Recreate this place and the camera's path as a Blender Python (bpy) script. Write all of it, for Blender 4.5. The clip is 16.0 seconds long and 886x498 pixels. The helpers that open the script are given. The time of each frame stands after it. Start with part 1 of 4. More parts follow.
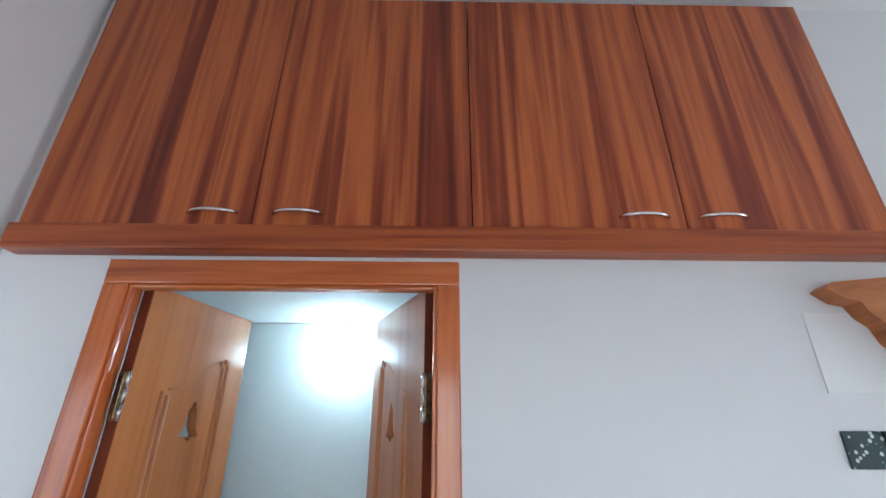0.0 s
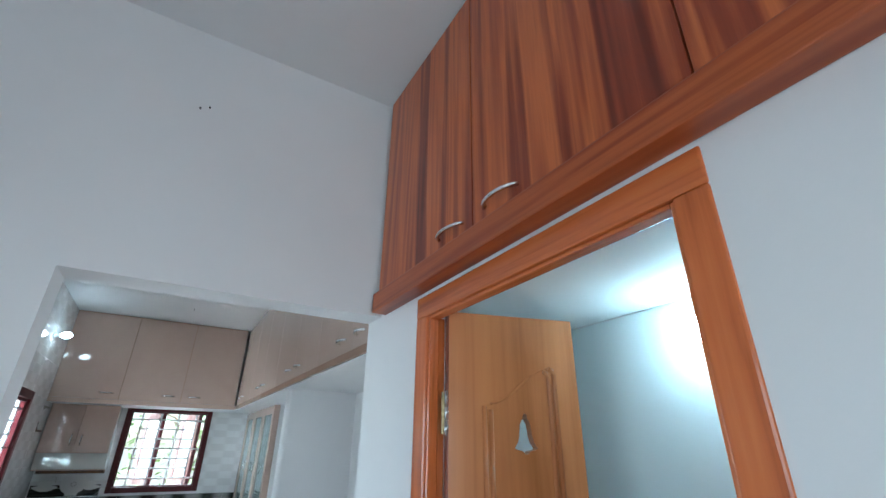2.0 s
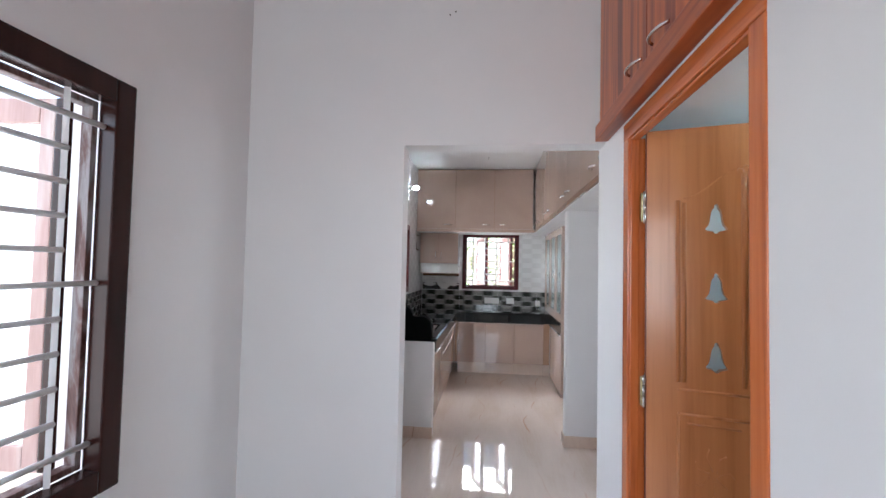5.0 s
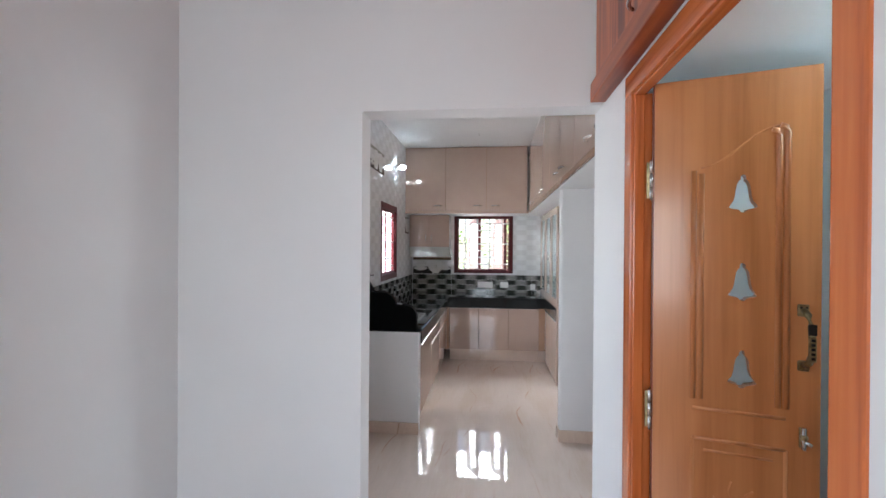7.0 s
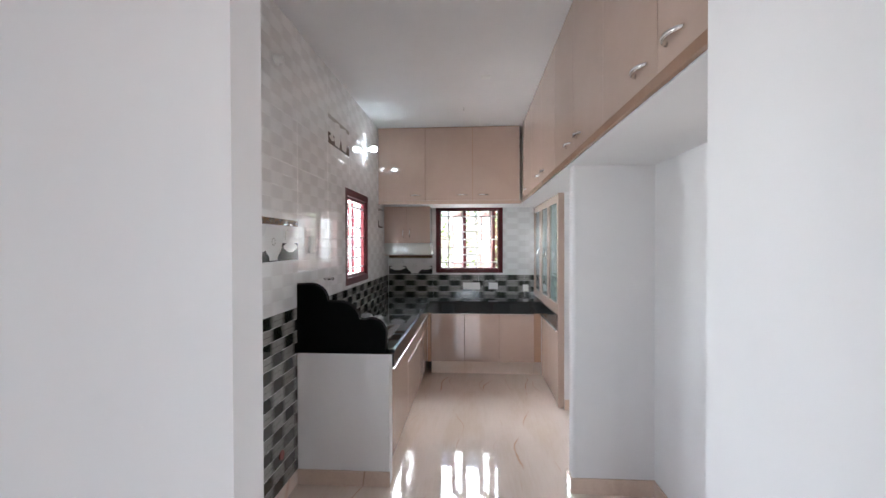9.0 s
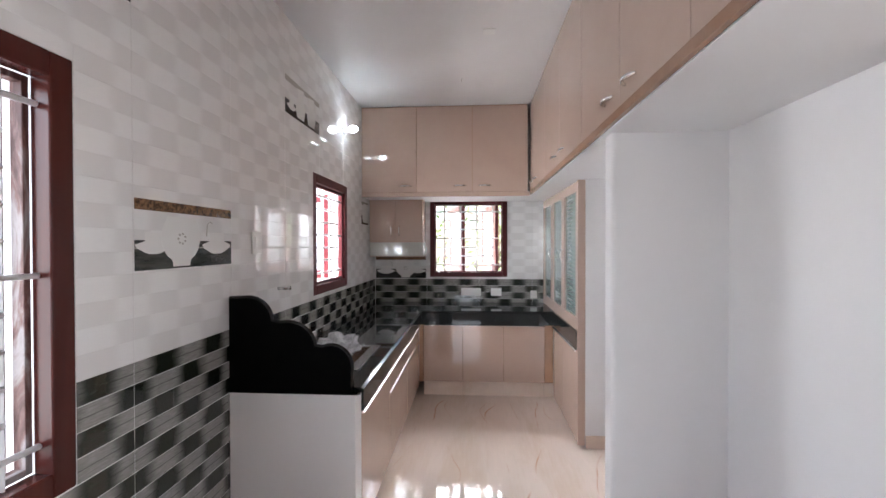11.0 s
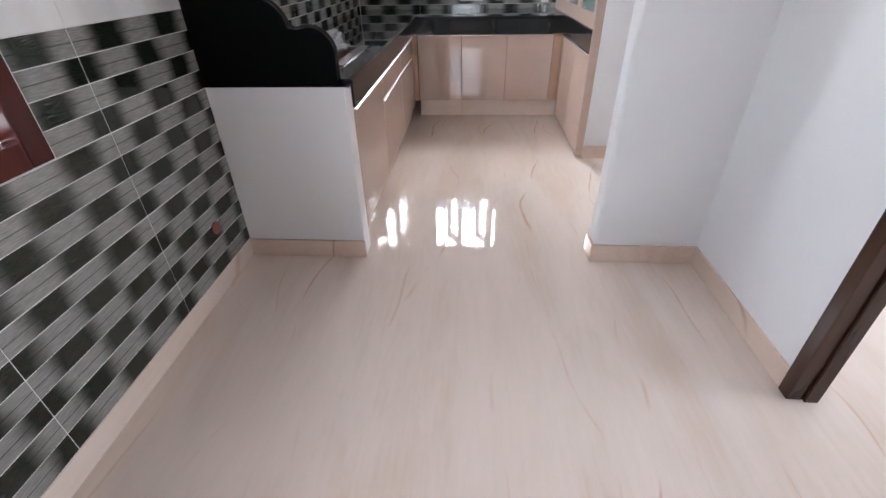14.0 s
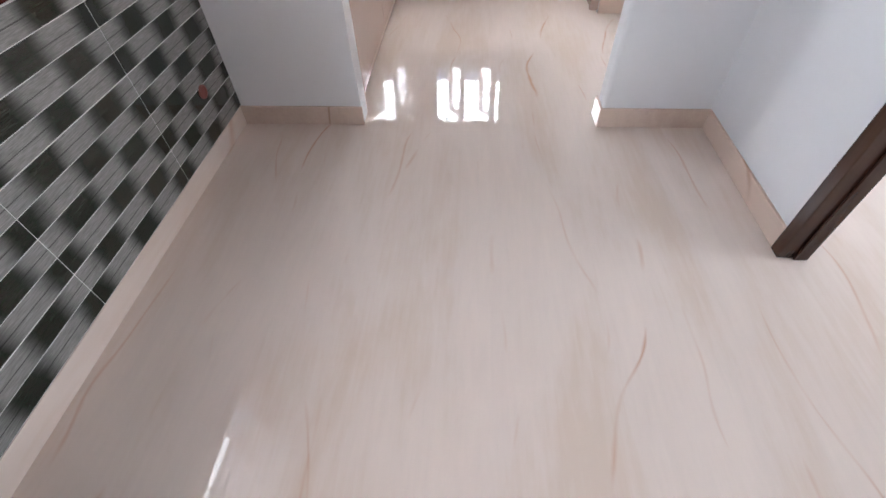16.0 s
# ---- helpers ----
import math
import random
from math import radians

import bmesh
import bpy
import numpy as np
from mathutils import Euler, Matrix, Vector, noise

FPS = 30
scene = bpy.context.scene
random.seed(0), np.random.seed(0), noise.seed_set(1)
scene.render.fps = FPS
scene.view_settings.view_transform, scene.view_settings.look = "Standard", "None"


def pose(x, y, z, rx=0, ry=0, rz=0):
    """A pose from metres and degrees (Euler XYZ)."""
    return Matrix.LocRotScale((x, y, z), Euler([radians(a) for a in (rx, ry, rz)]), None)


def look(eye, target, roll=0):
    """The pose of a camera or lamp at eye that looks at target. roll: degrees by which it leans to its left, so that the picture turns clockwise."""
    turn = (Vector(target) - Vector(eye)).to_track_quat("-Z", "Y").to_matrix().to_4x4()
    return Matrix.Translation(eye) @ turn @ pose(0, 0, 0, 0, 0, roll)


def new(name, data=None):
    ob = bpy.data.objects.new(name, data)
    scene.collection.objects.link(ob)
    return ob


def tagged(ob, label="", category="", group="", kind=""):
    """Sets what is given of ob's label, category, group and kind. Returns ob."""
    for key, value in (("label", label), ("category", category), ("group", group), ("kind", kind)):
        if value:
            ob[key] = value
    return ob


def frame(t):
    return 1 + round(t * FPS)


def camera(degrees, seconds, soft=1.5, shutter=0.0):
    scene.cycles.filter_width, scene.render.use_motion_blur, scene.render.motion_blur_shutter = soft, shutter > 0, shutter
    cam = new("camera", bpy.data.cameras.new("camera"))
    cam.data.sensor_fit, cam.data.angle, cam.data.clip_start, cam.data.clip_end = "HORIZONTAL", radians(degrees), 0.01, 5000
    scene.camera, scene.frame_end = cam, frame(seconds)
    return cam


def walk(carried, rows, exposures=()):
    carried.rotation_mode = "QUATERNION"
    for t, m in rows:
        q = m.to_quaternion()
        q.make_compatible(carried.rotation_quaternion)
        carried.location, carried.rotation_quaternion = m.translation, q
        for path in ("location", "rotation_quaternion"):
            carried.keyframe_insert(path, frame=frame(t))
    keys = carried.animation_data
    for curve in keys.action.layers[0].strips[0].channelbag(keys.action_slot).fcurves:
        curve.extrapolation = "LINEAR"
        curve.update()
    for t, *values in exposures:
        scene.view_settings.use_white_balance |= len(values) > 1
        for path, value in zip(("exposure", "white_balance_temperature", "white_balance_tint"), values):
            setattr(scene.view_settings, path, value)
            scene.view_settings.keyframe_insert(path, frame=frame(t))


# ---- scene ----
cam = camera(90.3, 16.0)
PATH = [
    (0, (0.438, 1.322, 1.708), (0.464, 3.150, 2.519), 0.2),
    (0.5, (0.508, 1.495, 1.714), (0.397, 3.296, 2.575), -0.3),
    (1, (0.592, 1.644, 1.739), (-0.026, 3.321, 2.636), 0.4),
    (1.5, (0.671, 1.756, 1.746), (-0.456, 3.143, 2.643), 0.7),
    (2, (0.750, 1.771, 1.727), (-0.825, 2.690, 2.549), 0.8),
    (2.5, (0.854, 1.786, 1.695), (-0.929, 2.318, 2.427), 2.5),
    (3, (1.003, 1.866, 1.68), (-0.909, 2.012, 2.25), 3.1),
    (3.5, (1.123, 1.889, 1.671), (-0.827, 1.836, 2.111), 2.5),
    (4, (1.235, 1.862, 1.641), (-0.736, 1.713, 1.95), 1.9),
    (4.5, (1.313, 1.847, 1.611), (-0.669, 1.653, 1.794), 1.6),
    (5, (1.327, 1.857, 1.59), (-0.66, 1.635, 1.665), 1.2),
    (5.2, (1.330, 1.879, 1.579), (-0.657, 1.640, 1.628), 1.2),
    (7.5, (0.826, 1.941, 1.624), (-1.165, 1.754, 1.59), 0.1),
    (8, (0.62, 1.898, 1.619), (-1.374, 1.751, 1.58), -0.2),
    (10.5, (-0.553, 1.885, 1.605), (-2.548, 1.745, 1.593), -0.1),
    (11, (-0.687, 1.894, 1.602), (-2.682, 1.755, 1.581), -0.1),
    (11.5, (-0.733, 1.889, 1.598), (-2.726, 1.74, 1.527), 0.0),
    (12, (-0.753, 1.896, 1.565), (-2.738, 1.731, 1.382), 0.1),
    (12.5, (-0.777, 1.91, 1.515), (-2.736, 1.733, 1.151), -0.1),
    (13, (-0.792, 1.899, 1.452), (-2.695, 1.734, 0.862), -0.1),
    (13.5, (-0.796, 1.88, 1.385), (-2.607, 1.746, 0.545), -0.6),
    (14, (-0.8, 1.883, 1.335), (-2.469, 1.766, 0.239), -1.1),
    (14.5, (-0.79, 1.891, 1.287), (-2.314, 1.769, -0.003), -1.7),
    (15, (-0.777, 1.898, 1.248), (-2.141, 1.768, -0.209), -2.5),
    (15.5, (-0.772, 1.903, 1.239), (-2.047, 1.774, -0.297), -2.8),
    (16, (-0.768, 1.888, 1.272), (-2.091, 1.773, -0.223), -2.2),
]

EXPOSURES = [(0.0, 1.62, 5700, 5), (1.0, 1.53, 5350, -2), (1.5, 1.52, 5200, -4), (2.5, 1.66, 5600, 0), (3.5, 1.87, 5900, 6), (5.0, 1.70, 6100, 11), (8.0, 1.85, 6150, 9), (11.0, 1.92, 6400, 14), (12.5, 1.98, 6350, 14), (14.0, 2.12, 6200, 13), (16.0, 2.08, 6150, 12)]
walk(cam, [(t, look(eye, target, roll)) for t, eye, target, roll in PATH], EXPOSURES)

# ---- world and large lights ----
world = bpy.data.worlds.new("world")
scene.world = world
world.use_nodes = True
wn = world.node_tree.nodes
sky = wn.new("ShaderNodeTexSky")
sky.sky_type, sky.sun_disc = "NISHITA", False
sky.sun_elevation, sky.sun_rotation = radians(55), radians(200)
world.node_tree.links.new(sky.outputs[0], wn["Background"].inputs[0])
wn["Background"].inputs[1].default_value = 0.12

sun = new("sun", bpy.data.lights.new("sun", "SUN"))
sun.data.energy, sun.data.angle, sun.data.color = 3.0, radians(2), (1.0, 0.96, 0.9)
sun.matrix_world = look((0, 0, 10), (-2.0, -3.0, 0))


def daylight(name, at, to, w, h, energy, color=(0.93, 0.97, 1.0)):
    """The sky's light in a window's opening."""
    lamp = new(name, bpy.data.lights.new(name, "AREA"))
    lamp.data.shape, lamp.data.size, lamp.data.size_y = "RECTANGLE", w, h
    lamp.data.energy, lamp.data.color = energy, color
    lamp.matrix_world = look(at, to)
    return lamp


daylight("daylight_hall", (0.67, -0.15, 1.6), (0.67, 0.7, 1.55), 2.0, 1.9, 12)
daylight("daylight_dining", (-1.38, -0.15, 1.6), (-1.38, 0.7, 1.55), 1.7, 1.9, 21)
daylight("daylight_kitchen", (-4.34, -0.15, 1.8), (-4.34, 0.7, 1.7), 1.7, 1.6, 82)
daylight("daylight_back", (-8.2, 1.83, 3.9), (-5.6, 1.83, 1.2), 3.2, 2.4, 470)
# added fill from an unseen east side, to brighten hall and counter end
daylight("unseen_fill_east", (4.6, 1.5, 1.7), (3, 1.5, 1.5), 1.3, 1.6, 15)
daylight("daylight_room", (-1.5, 6.3, 1.7), (-1.5, 5, 1.2), 2.4, 2.0, 38)


# ---- materials ----
def node_mat(name, rough=0.5, metal=0.0, color=(0.8, 0.8, 0.8)):
    m = bpy.data.materials.new(name)
    m.use_nodes = True
    b = m.node_tree.nodes["Principled BSDF"]
    b.inputs["Base Color"].default_value = (*color, 1)
    b.inputs["Roughness"].default_value = rough
    b.inputs["Metallic"].default_value = metal
    return m, m.node_tree, b


def link(nt, a, b):
    nt.links.new(a, b)


def calc(nt, op, a, b=None, c=None):
    n = nt.nodes.new("ShaderNodeMath")
    n.operation = op
    for i, v in enumerate((a, b, c)):
        if v is None:
            continue
        if isinstance(v, (int, float)):
            n.inputs[i].default_value = v
        else:
            nt.links.new(v, n.inputs[i])
    return n.outputs[0]


def noise_of(nt, vec, scale, detail=4.0, rough=0.55, distortion=0.0):
    n = nt.nodes.new("ShaderNodeTexNoise")
    n.inputs["Scale"].default_value, n.inputs["Detail"].default_value = scale, detail
    n.inputs["Roughness"].default_value, n.inputs["Distortion"].default_value = rough, distortion
    nt.links.new(vec, n.inputs["Vector"])
    return n.outputs["Fac"]


def ramp(nt, fac, stops):
    n = nt.nodes.new("ShaderNodeValToRGB")
    e = n.color_ramp.elements
    while len(e) < len(stops):
        e.new(0.5)
    for el, (p, c) in zip(e, stops):
        el.position, el.color = p, (*c, 1) if len(c) == 3 else c
    nt.links.new(fac, n.inputs[0])
    return n.outputs[0]


def position(nt, scale=(1, 1, 1), rot=(0, 0, 0)):
    g = nt.nodes.new("ShaderNodeNewGeometry")
    mp = nt.nodes.new("ShaderNodeMapping")
    mp.inputs["Scale"].default_value = scale
    mp.inputs["Rotation"].default_value = rot
    nt.links.new(g.outputs["Position"], mp.inputs["Vector"])
    return mp.outputs[0]


def own(nt, scale=(1, 1, 1)):
    """Object coordinates, stretched."""
    g = nt.nodes.new("ShaderNodeTexCoord")
    mp = nt.nodes.new("ShaderNodeMapping")
    mp.inputs["Scale"].default_value = scale
    nt.links.new(g.outputs["Object"], mp.inputs["Vector"])
    return mp.outputs[0]


def bump(nt, b, height, strength=0.2, dist=0.002):
    n = nt.nodes.new("ShaderNodeBump")
    n.inputs["Strength"].default_value, n.inputs["Distance"].default_value = strength, dist
    nt.links.new(height, n.inputs["Height"])
    nt.links.new(n.outputs[0], b.inputs["Normal"])


def blend(nt, fac, a, b):
    n = nt.nodes.new("ShaderNodeMix")
    n.data_type = "RGBA"
    nt.links.new(fac, n.inputs["Factor"])
    for key, v in (("A", a), ("B", b)):
        s = [i for i in n.inputs if i.name == key and i.type == "RGBA"][0]
        if isinstance(v, tuple):
            s.default_value = (*v, 1)
        else:
            nt.links.new(v, s)
    return [o for o in n.outputs if o.type == "RGBA"][0]


def paint(name, color, rough=0.6, vary=0.03):
    m, nt, b = node_mat(name, rough, 0, color)
    p = position(nt)
    f = noise_of(nt, p, 1.3, 5)
    lo = tuple(c * (1 - vary) for c in color)
    hi = tuple(min(1, c * (1 + vary)) for c in color)
    link(nt, ramp(nt, f, [(0.3, lo), (0.7, hi)]), b.inputs["Base Color"])
    bump(nt, b, noise_of(nt, p, 160, 3), 0.12, 0.0012)
    return m


def wood(name, stops, stretch, rough=0.35, scale=1.0, grain=0.15, coat=0.0, per_object=True, fine=0.28):
    m, nt, b = node_mat(name, rough)
    p = own(nt, stretch) if per_object else position(nt, stretch)
    oi = nt.nodes.new("ShaderNodeObjectInfo")
    add = nt.nodes.new("ShaderNodeVectorMath")
    add.operation = "ADD"
    sc = nt.nodes.new("ShaderNodeVectorMath")
    sc.operation = "SCALE"
    sc.inputs[0].default_value = (7.3, 3.1, 5.7)
    link(nt, oi.outputs["Random"], sc.inputs["Scale"])
    link(nt, p, add.inputs[0])
    link(nt, sc.outputs[0], add.inputs[1])
    v = add.outputs[0]
    f1 = noise_of(nt, v, 1.0 * scale, 2, 0.5, 0.8)
    f2 = noise_of(nt, v, 5.5 * scale, 5, 0.6, 0.3)
    f = calc(nt, "ADD", calc(nt, "MULTIPLY", f1, 1 - fine), calc(nt, "MULTIPLY", f2, fine))
    link(nt, ramp(nt, f, stops), b.inputs["Base Color"])
    bump(nt, b, f2, grain, 0.0008)
    if coat:
        b.inputs["Coat Weight"].default_value = coat
        b.inputs["Coat Roughness"].default_value = 0.12
    return m


WALL = paint("white_wall_paint", (0.80, 0.79, 0.79), 0.55)
CEIL = paint("white_ceiling_paint", (0.80, 0.80, 0.80), 0.7)
PLASTER = paint("white_panel_paint", (0.86, 0.855, 0.85), 0.35)
BATH = paint("pale_bath_paint", (0.76, 0.83, 0.85), 0.4)

CHERRY = wood("cherry_laminate", [(0.34, (0.14, 0.018, 0.008)), (0.44, (0.27, 0.046, 0.016)), (0.54, (0.58, 0.155, 0.042)), (0.66, (0.33, 0.06, 0.019))],
              (12.0, 12.0, 0.42), 0.3, 1.0, 0.03, fine=0.2)
CHERRY_RAIL = wood("cherry_rail_laminate", [(0.34, (0.15, 0.02, 0.008)), (0.45, (0.28, 0.05, 0.014)), (0.54, (0.42, 0.10, 0.026)), (0.66, (0.26, 0.048, 0.014))],
                   (0.8, 9.0, 22.0), 0.32, 1.0, 0.03, fine=0.16)
TEAK = wood("teak_door_skin", [(0.35, (0.42, 0.145, 0.045)), (0.5, (0.54, 0.202, 0.07)), (0.65, (0.60, 0.24, 0.088))], (14, 14, 0.6), 0.28, 1.0, 0.06, 0.3)
TEAK_EDGE = wood("dark_door_edge", [(0.35, (0.16, 0.03, 0.012)), (0.65, (0.24, 0.05, 0.02))], (14, 14, 0.6), 0.3, 1.0, 0.06)
FRAME_UP = wood("varnished_frame", [(0.33, (0.36, 0.078, 0.02)), (0.5, (0.60, 0.155, 0.04)), (0.67, (0.68, 0.20, 0.058))], (22, 22, 1.0), 0.25, 1.0, 0.12, 0.4)
FRAME_ACROSS = wood("varnished_head", [(0.33, (0.36, 0.078, 0.02)), (0.5, (0.60, 0.155, 0.04)), (0.67, (0.68, 0.20, 0.058))], (1.0, 22, 22), 0.25, 1.0, 0.12, 0.4)
CARVED = wood("carved_teak", [(0.35, (0.30, 0.09, 0.025)), (0.5, (0.45, 0.15, 0.04)), (0.65, (0.52, 0.19, 0.06))], (3, 3, 14), 0.4, 1.5, 0.3)
BEIGE = wood("beige_gloss_laminate", [(0.3, (0.475, 0.345, 0.28)), (0.5, (0.51, 0.375, 0.305)), (0.7, (0.54, 0.40, 0.33))], (1.2, 1.2, 1.2), 0.04, 1.0, 0.0, 0.0)
BEIGE_EDGE = wood("beige_edge_band", [(0.3, (0.40, 0.23, 0.15)), (0.7, (0.46, 0.28, 0.18))], (3, 3, 3), 0.2, 1.0, 0.02)
REDBROWN = wood("red_brown_window_paint", [(0.3, (0.065, 0.006, 0.008)), (0.7, (0.10, 0.0095, 0.012))], (12, 12, 1.0), 0.4, 1.0, 0.12)
REDBROWN_OLD = wood("dark_red_window_paint", [(0.3, (0.055, 0.011, 0.009)), (0.7, (0.085, 0.017, 0.013))], (12, 12, 1.0), 0.25, 1.0, 0.12)
DARKBROWN = wood("dark_brown_window_paint", [(0.3, (0.022, 0.007, 0.0055)), (0.7, (0.036, 0.011, 0.0085))], (12, 12, 1.0), 0.25, 1.0, 0.12)
# faded casement wood, lightened further with the outdoor glare put into its colour
SHUTTER = wood("faded_overlit_shutter_wood", [(0.3, (0.34, 0.17, 0.14)), (0.55, (0.5, 0.33, 0.29)), (0.7, (0.6, 0.5, 0.46))], (12, 12, 1.0), 0.45, 1.0, 0.2)
for _m in (DARKBROWN, REDBROWN_OLD, REDBROWN):
    _m.node_tree.nodes["Principled BSDF"].inputs["Specular IOR Level"].default_value = 0.25
WORN, _nt, _b = node_mat("worn_window_jamb", 0.5)
link(_nt, ramp(_nt, noise_of(_nt, position(_nt, (6, 6, 1.6)), 2.2, 5, 0.6, 0.6), [(0.4, (0.06, 0.016, 0.013)), (0.48, (0.15, 0.075, 0.065)), (0.58, (0.30, 0.27, 0.27)), (0.7, (0.22, 0.18, 0.175))]), _b.inputs["Base Color"])
RAIL, _, _ = node_mat("satin_rail_metal", 0.22, 1.0, (0.93, 0.84, 0.80))
DOOR_DARK = wood("polished_dark_door_wood", [(0.3, (0.03, 0.012, 0.007)), (0.7, (0.06, 0.026, 0.015))], (12, 12, 1.0), 0.14, 1.0, 0.08)
DOOR_DARK.node_tree.nodes["Principled BSDF"].inputs["Specular IOR Level"].default_value = 0.4
STRIP_EDGE = wood("brown_edging_strip", [(0.3, (0.27, 0.155, 0.10)), (0.7, (0.33, 0.2, 0.135))], (3, 3, 3), 0.2, 1.0, 0.02)
CHROME, _, _ = node_mat("brushed_chrome", 0.18, 1.0, (0.78, 0.78, 0.76))
STEEL, _, _ = node_mat("stainless_steel", 0.25, 1.0, (0.62, 0.62, 0.62))
BRASS, _nt, _b = node_mat("aged_brass", 0.35, 1.0, (0.42, 0.30, 0.14))
link(_nt, ramp(_nt, noise_of(_nt, own(_nt), 60, 3), [(0.3, (0.14, 0.105, 0.05)), (0.6, (0.38, 0.30, 0.17))]), _b.inputs["Base Color"])
BLACKMETAL, _, _ = node_mat("dark_metal", 0.4, 0.8, (0.03, 0.03, 0.03))
WHITE_PLASTIC, _, _ = node_mat("white_plastic", 0.3, 0, (0.82, 0.82, 0.80))
GRILL, _, _ = node_mat("white_grill_enamel", 0.35, 0, (0.80, 0.80, 0.80))
TERRACOTTA, _, _ = node_mat("red_pipe_plastic", 0.5, 0, (0.22, 0.06, 0.045))
PRINT_WHITE, _, _ = node_mat("white_print_glaze", 0.12, 0, (0.80, 0.79, 0.77))
PRINT_GREY, _, _ = node_mat("grey_print_glaze", 0.12, 0, (0.42, 0.40, 0.36))

# black granite
GRANITE, _nt, _b = node_mat("black_granite", 0.035)
_b.inputs["Specular IOR Level"].default_value = 0.42
_p = position(_nt)
link(_nt, ramp(_nt, noise_of(_nt, _p, 420, 2, 0.7), [(0.45, (0.005, 0.006, 0.006)), (0.8, (0.03, 0.034, 0.035))]), _b.inputs["Base Color"])

# edges ground round and polished
POLISHED, _nt, _b = node_mat("polished_granite_edge", 0.12, 0, (0.008, 0.008, 0.008))
_b.inputs["Specular IOR Level"].default_value = 0.3
# darker, duller copy of the granite; deep shade put into the guard's side
GUARD_SHADE, _nt, _b = node_mat("shaded_guard_granite", 0.45)
_b.inputs["Specular IOR Level"].default_value = 0.05
link(_nt, ramp(_nt, noise_of(_nt, position(_nt), 420, 2, 0.7), [(0.5, (0.0015, 0.0018, 0.0018)), (0.8, (0.007, 0.008, 0.008))]), _b.inputs["Base Color"])

# dark printed band
PRINT_DARK, _nt, _b = node_mat("dark_print_glaze", 0.12)
link(_nt, ramp(_nt, noise_of(_nt, position(_nt, (6, 6, 30)), 1.5, 3), [(0.35, (0.012, 0.012, 0.011)), (0.7, (0.07, 0.068, 0.06))]), _b.inputs["Base Color"])
PRINT_BROWN, _nt, _b = node_mat("brown_border_glaze", 0.2)
link(_nt, ramp(_nt, noise_of(_nt, position(_nt), 90, 2, 0.6), [(0.4, (0.05, 0.022, 0.009)), (0.62, (0.24, 0.12, 0.05))]), _b.inputs["Base Color"])

# perforated switch box
PERF, _nt, _b = node_mat("perforated_steel", 0.35, 0.9)
_v = _nt.nodes.new("ShaderNodeTexVoronoi")
_v.inputs["Scale"].default_value = 70
link(_nt, own(_nt), _v.inputs["Vector"])
link(_nt, ramp(_nt, _v.outputs["Distance"], [(0.25, (0.55, 0.6, 0.6)), (0.35, (0.06, 0.08, 0.08))]), _b.inputs["Base Color"])


def marble(name, base, deep, vein, rough):
    m, nt, b = node_mat(name, rough)
    f = noise_of(nt, position(nt, (0.55, 2.0, 2.0), (0, 0, radians(4))), 1.6, 5, 0.55, 0.5)
    fine = noise_of(nt, position(nt, (2.2, 24, 24), (0, 0, radians(3))), 2.0, 4, 0.6, 0.3)
    tone = calc(nt, "ADD", calc(nt, "MULTIPLY", f, 0.78), calc(nt, "MULTIPLY", fine, 0.22))
    col = ramp(nt, tone, [(0.38, deep), (0.5, base), (0.62, tuple(min(1, c * 1.05) for c in base))])
    # sparse rusty veins that run with the slabs
    sep = nt.nodes.new("ShaderNodeSeparateXYZ")
    g = nt.nodes.new("ShaderNodeNewGeometry")
    link(nt, g.outputs["Position"], sep.inputs[0])
    bend = noise_of(nt, position(nt, (1.0, 0.9, 0.9)), 1.25, 1.2, 0.4)
    wide = noise_of(nt, position(nt, (4, 4, 4)), 3.0, 2)
    for gap, tilt, shift, strength in ((0.47, 0.16, 0.13, 0.7), (0.31, -0.10, 0.21, 0.42)):
        across = calc(nt, "ADD", sep.outputs[1], calc(nt, "ADD", calc(nt, "MULTIPLY", sep.outputs[0], tilt), calc(nt, "MULTIPLY", bend, 0.55)))
        off = calc(nt, "ABSOLUTE", calc(nt, "SUBTRACT", calc(nt, "FRACT", calc(nt, "DIVIDE", calc(nt, "ADD", across, shift), gap)), 0.5))
        line = nt.nodes.new("ShaderNodeMapRange")
        line.inputs["From Min"].default_value = 0.0
        line.inputs["To Min"].default_value, line.inputs["To Max"].default_value = 1.0, 0.0
        link(nt, calc(nt, "MULTIPLY", wide, 0.042), line.inputs["From Max"])
        link(nt, off, line.inputs["Value"])
        part_of = nt.nodes.new("ShaderNodeMapRange")
        part_of.inputs["From Min"].default_value, part_of.inputs["From Max"].default_value = 0.52, 0.62
        link(nt, noise_of(nt, position(nt, (0.9, 1.3 + tilt, 1.3)), 1.9, 2), part_of.inputs["Value"])
        col = blend(nt, calc(nt, "MULTIPLY", calc(nt, "MULTIPLY", line.outputs[0], part_of.outputs[0]), strength), col, vein)
    link(nt, col, b.inputs["Base Color"])
    return m


FLOOR = marble("cream_marble_tile", (0.79, 0.665, 0.58), (0.74, 0.60, 0.495), (0.58, 0.27, 0.13), 0.035)
SKIRT = marble("beige_marble_skirting", (0.70, 0.55, 0.45), (0.63, 0.475, 0.38), (0.38, 0.2, 0.11), 0.1)

TILE_W, TILE_H, TILE_Z, STRIP = 0.626, 0.312, 1.189, 0.078


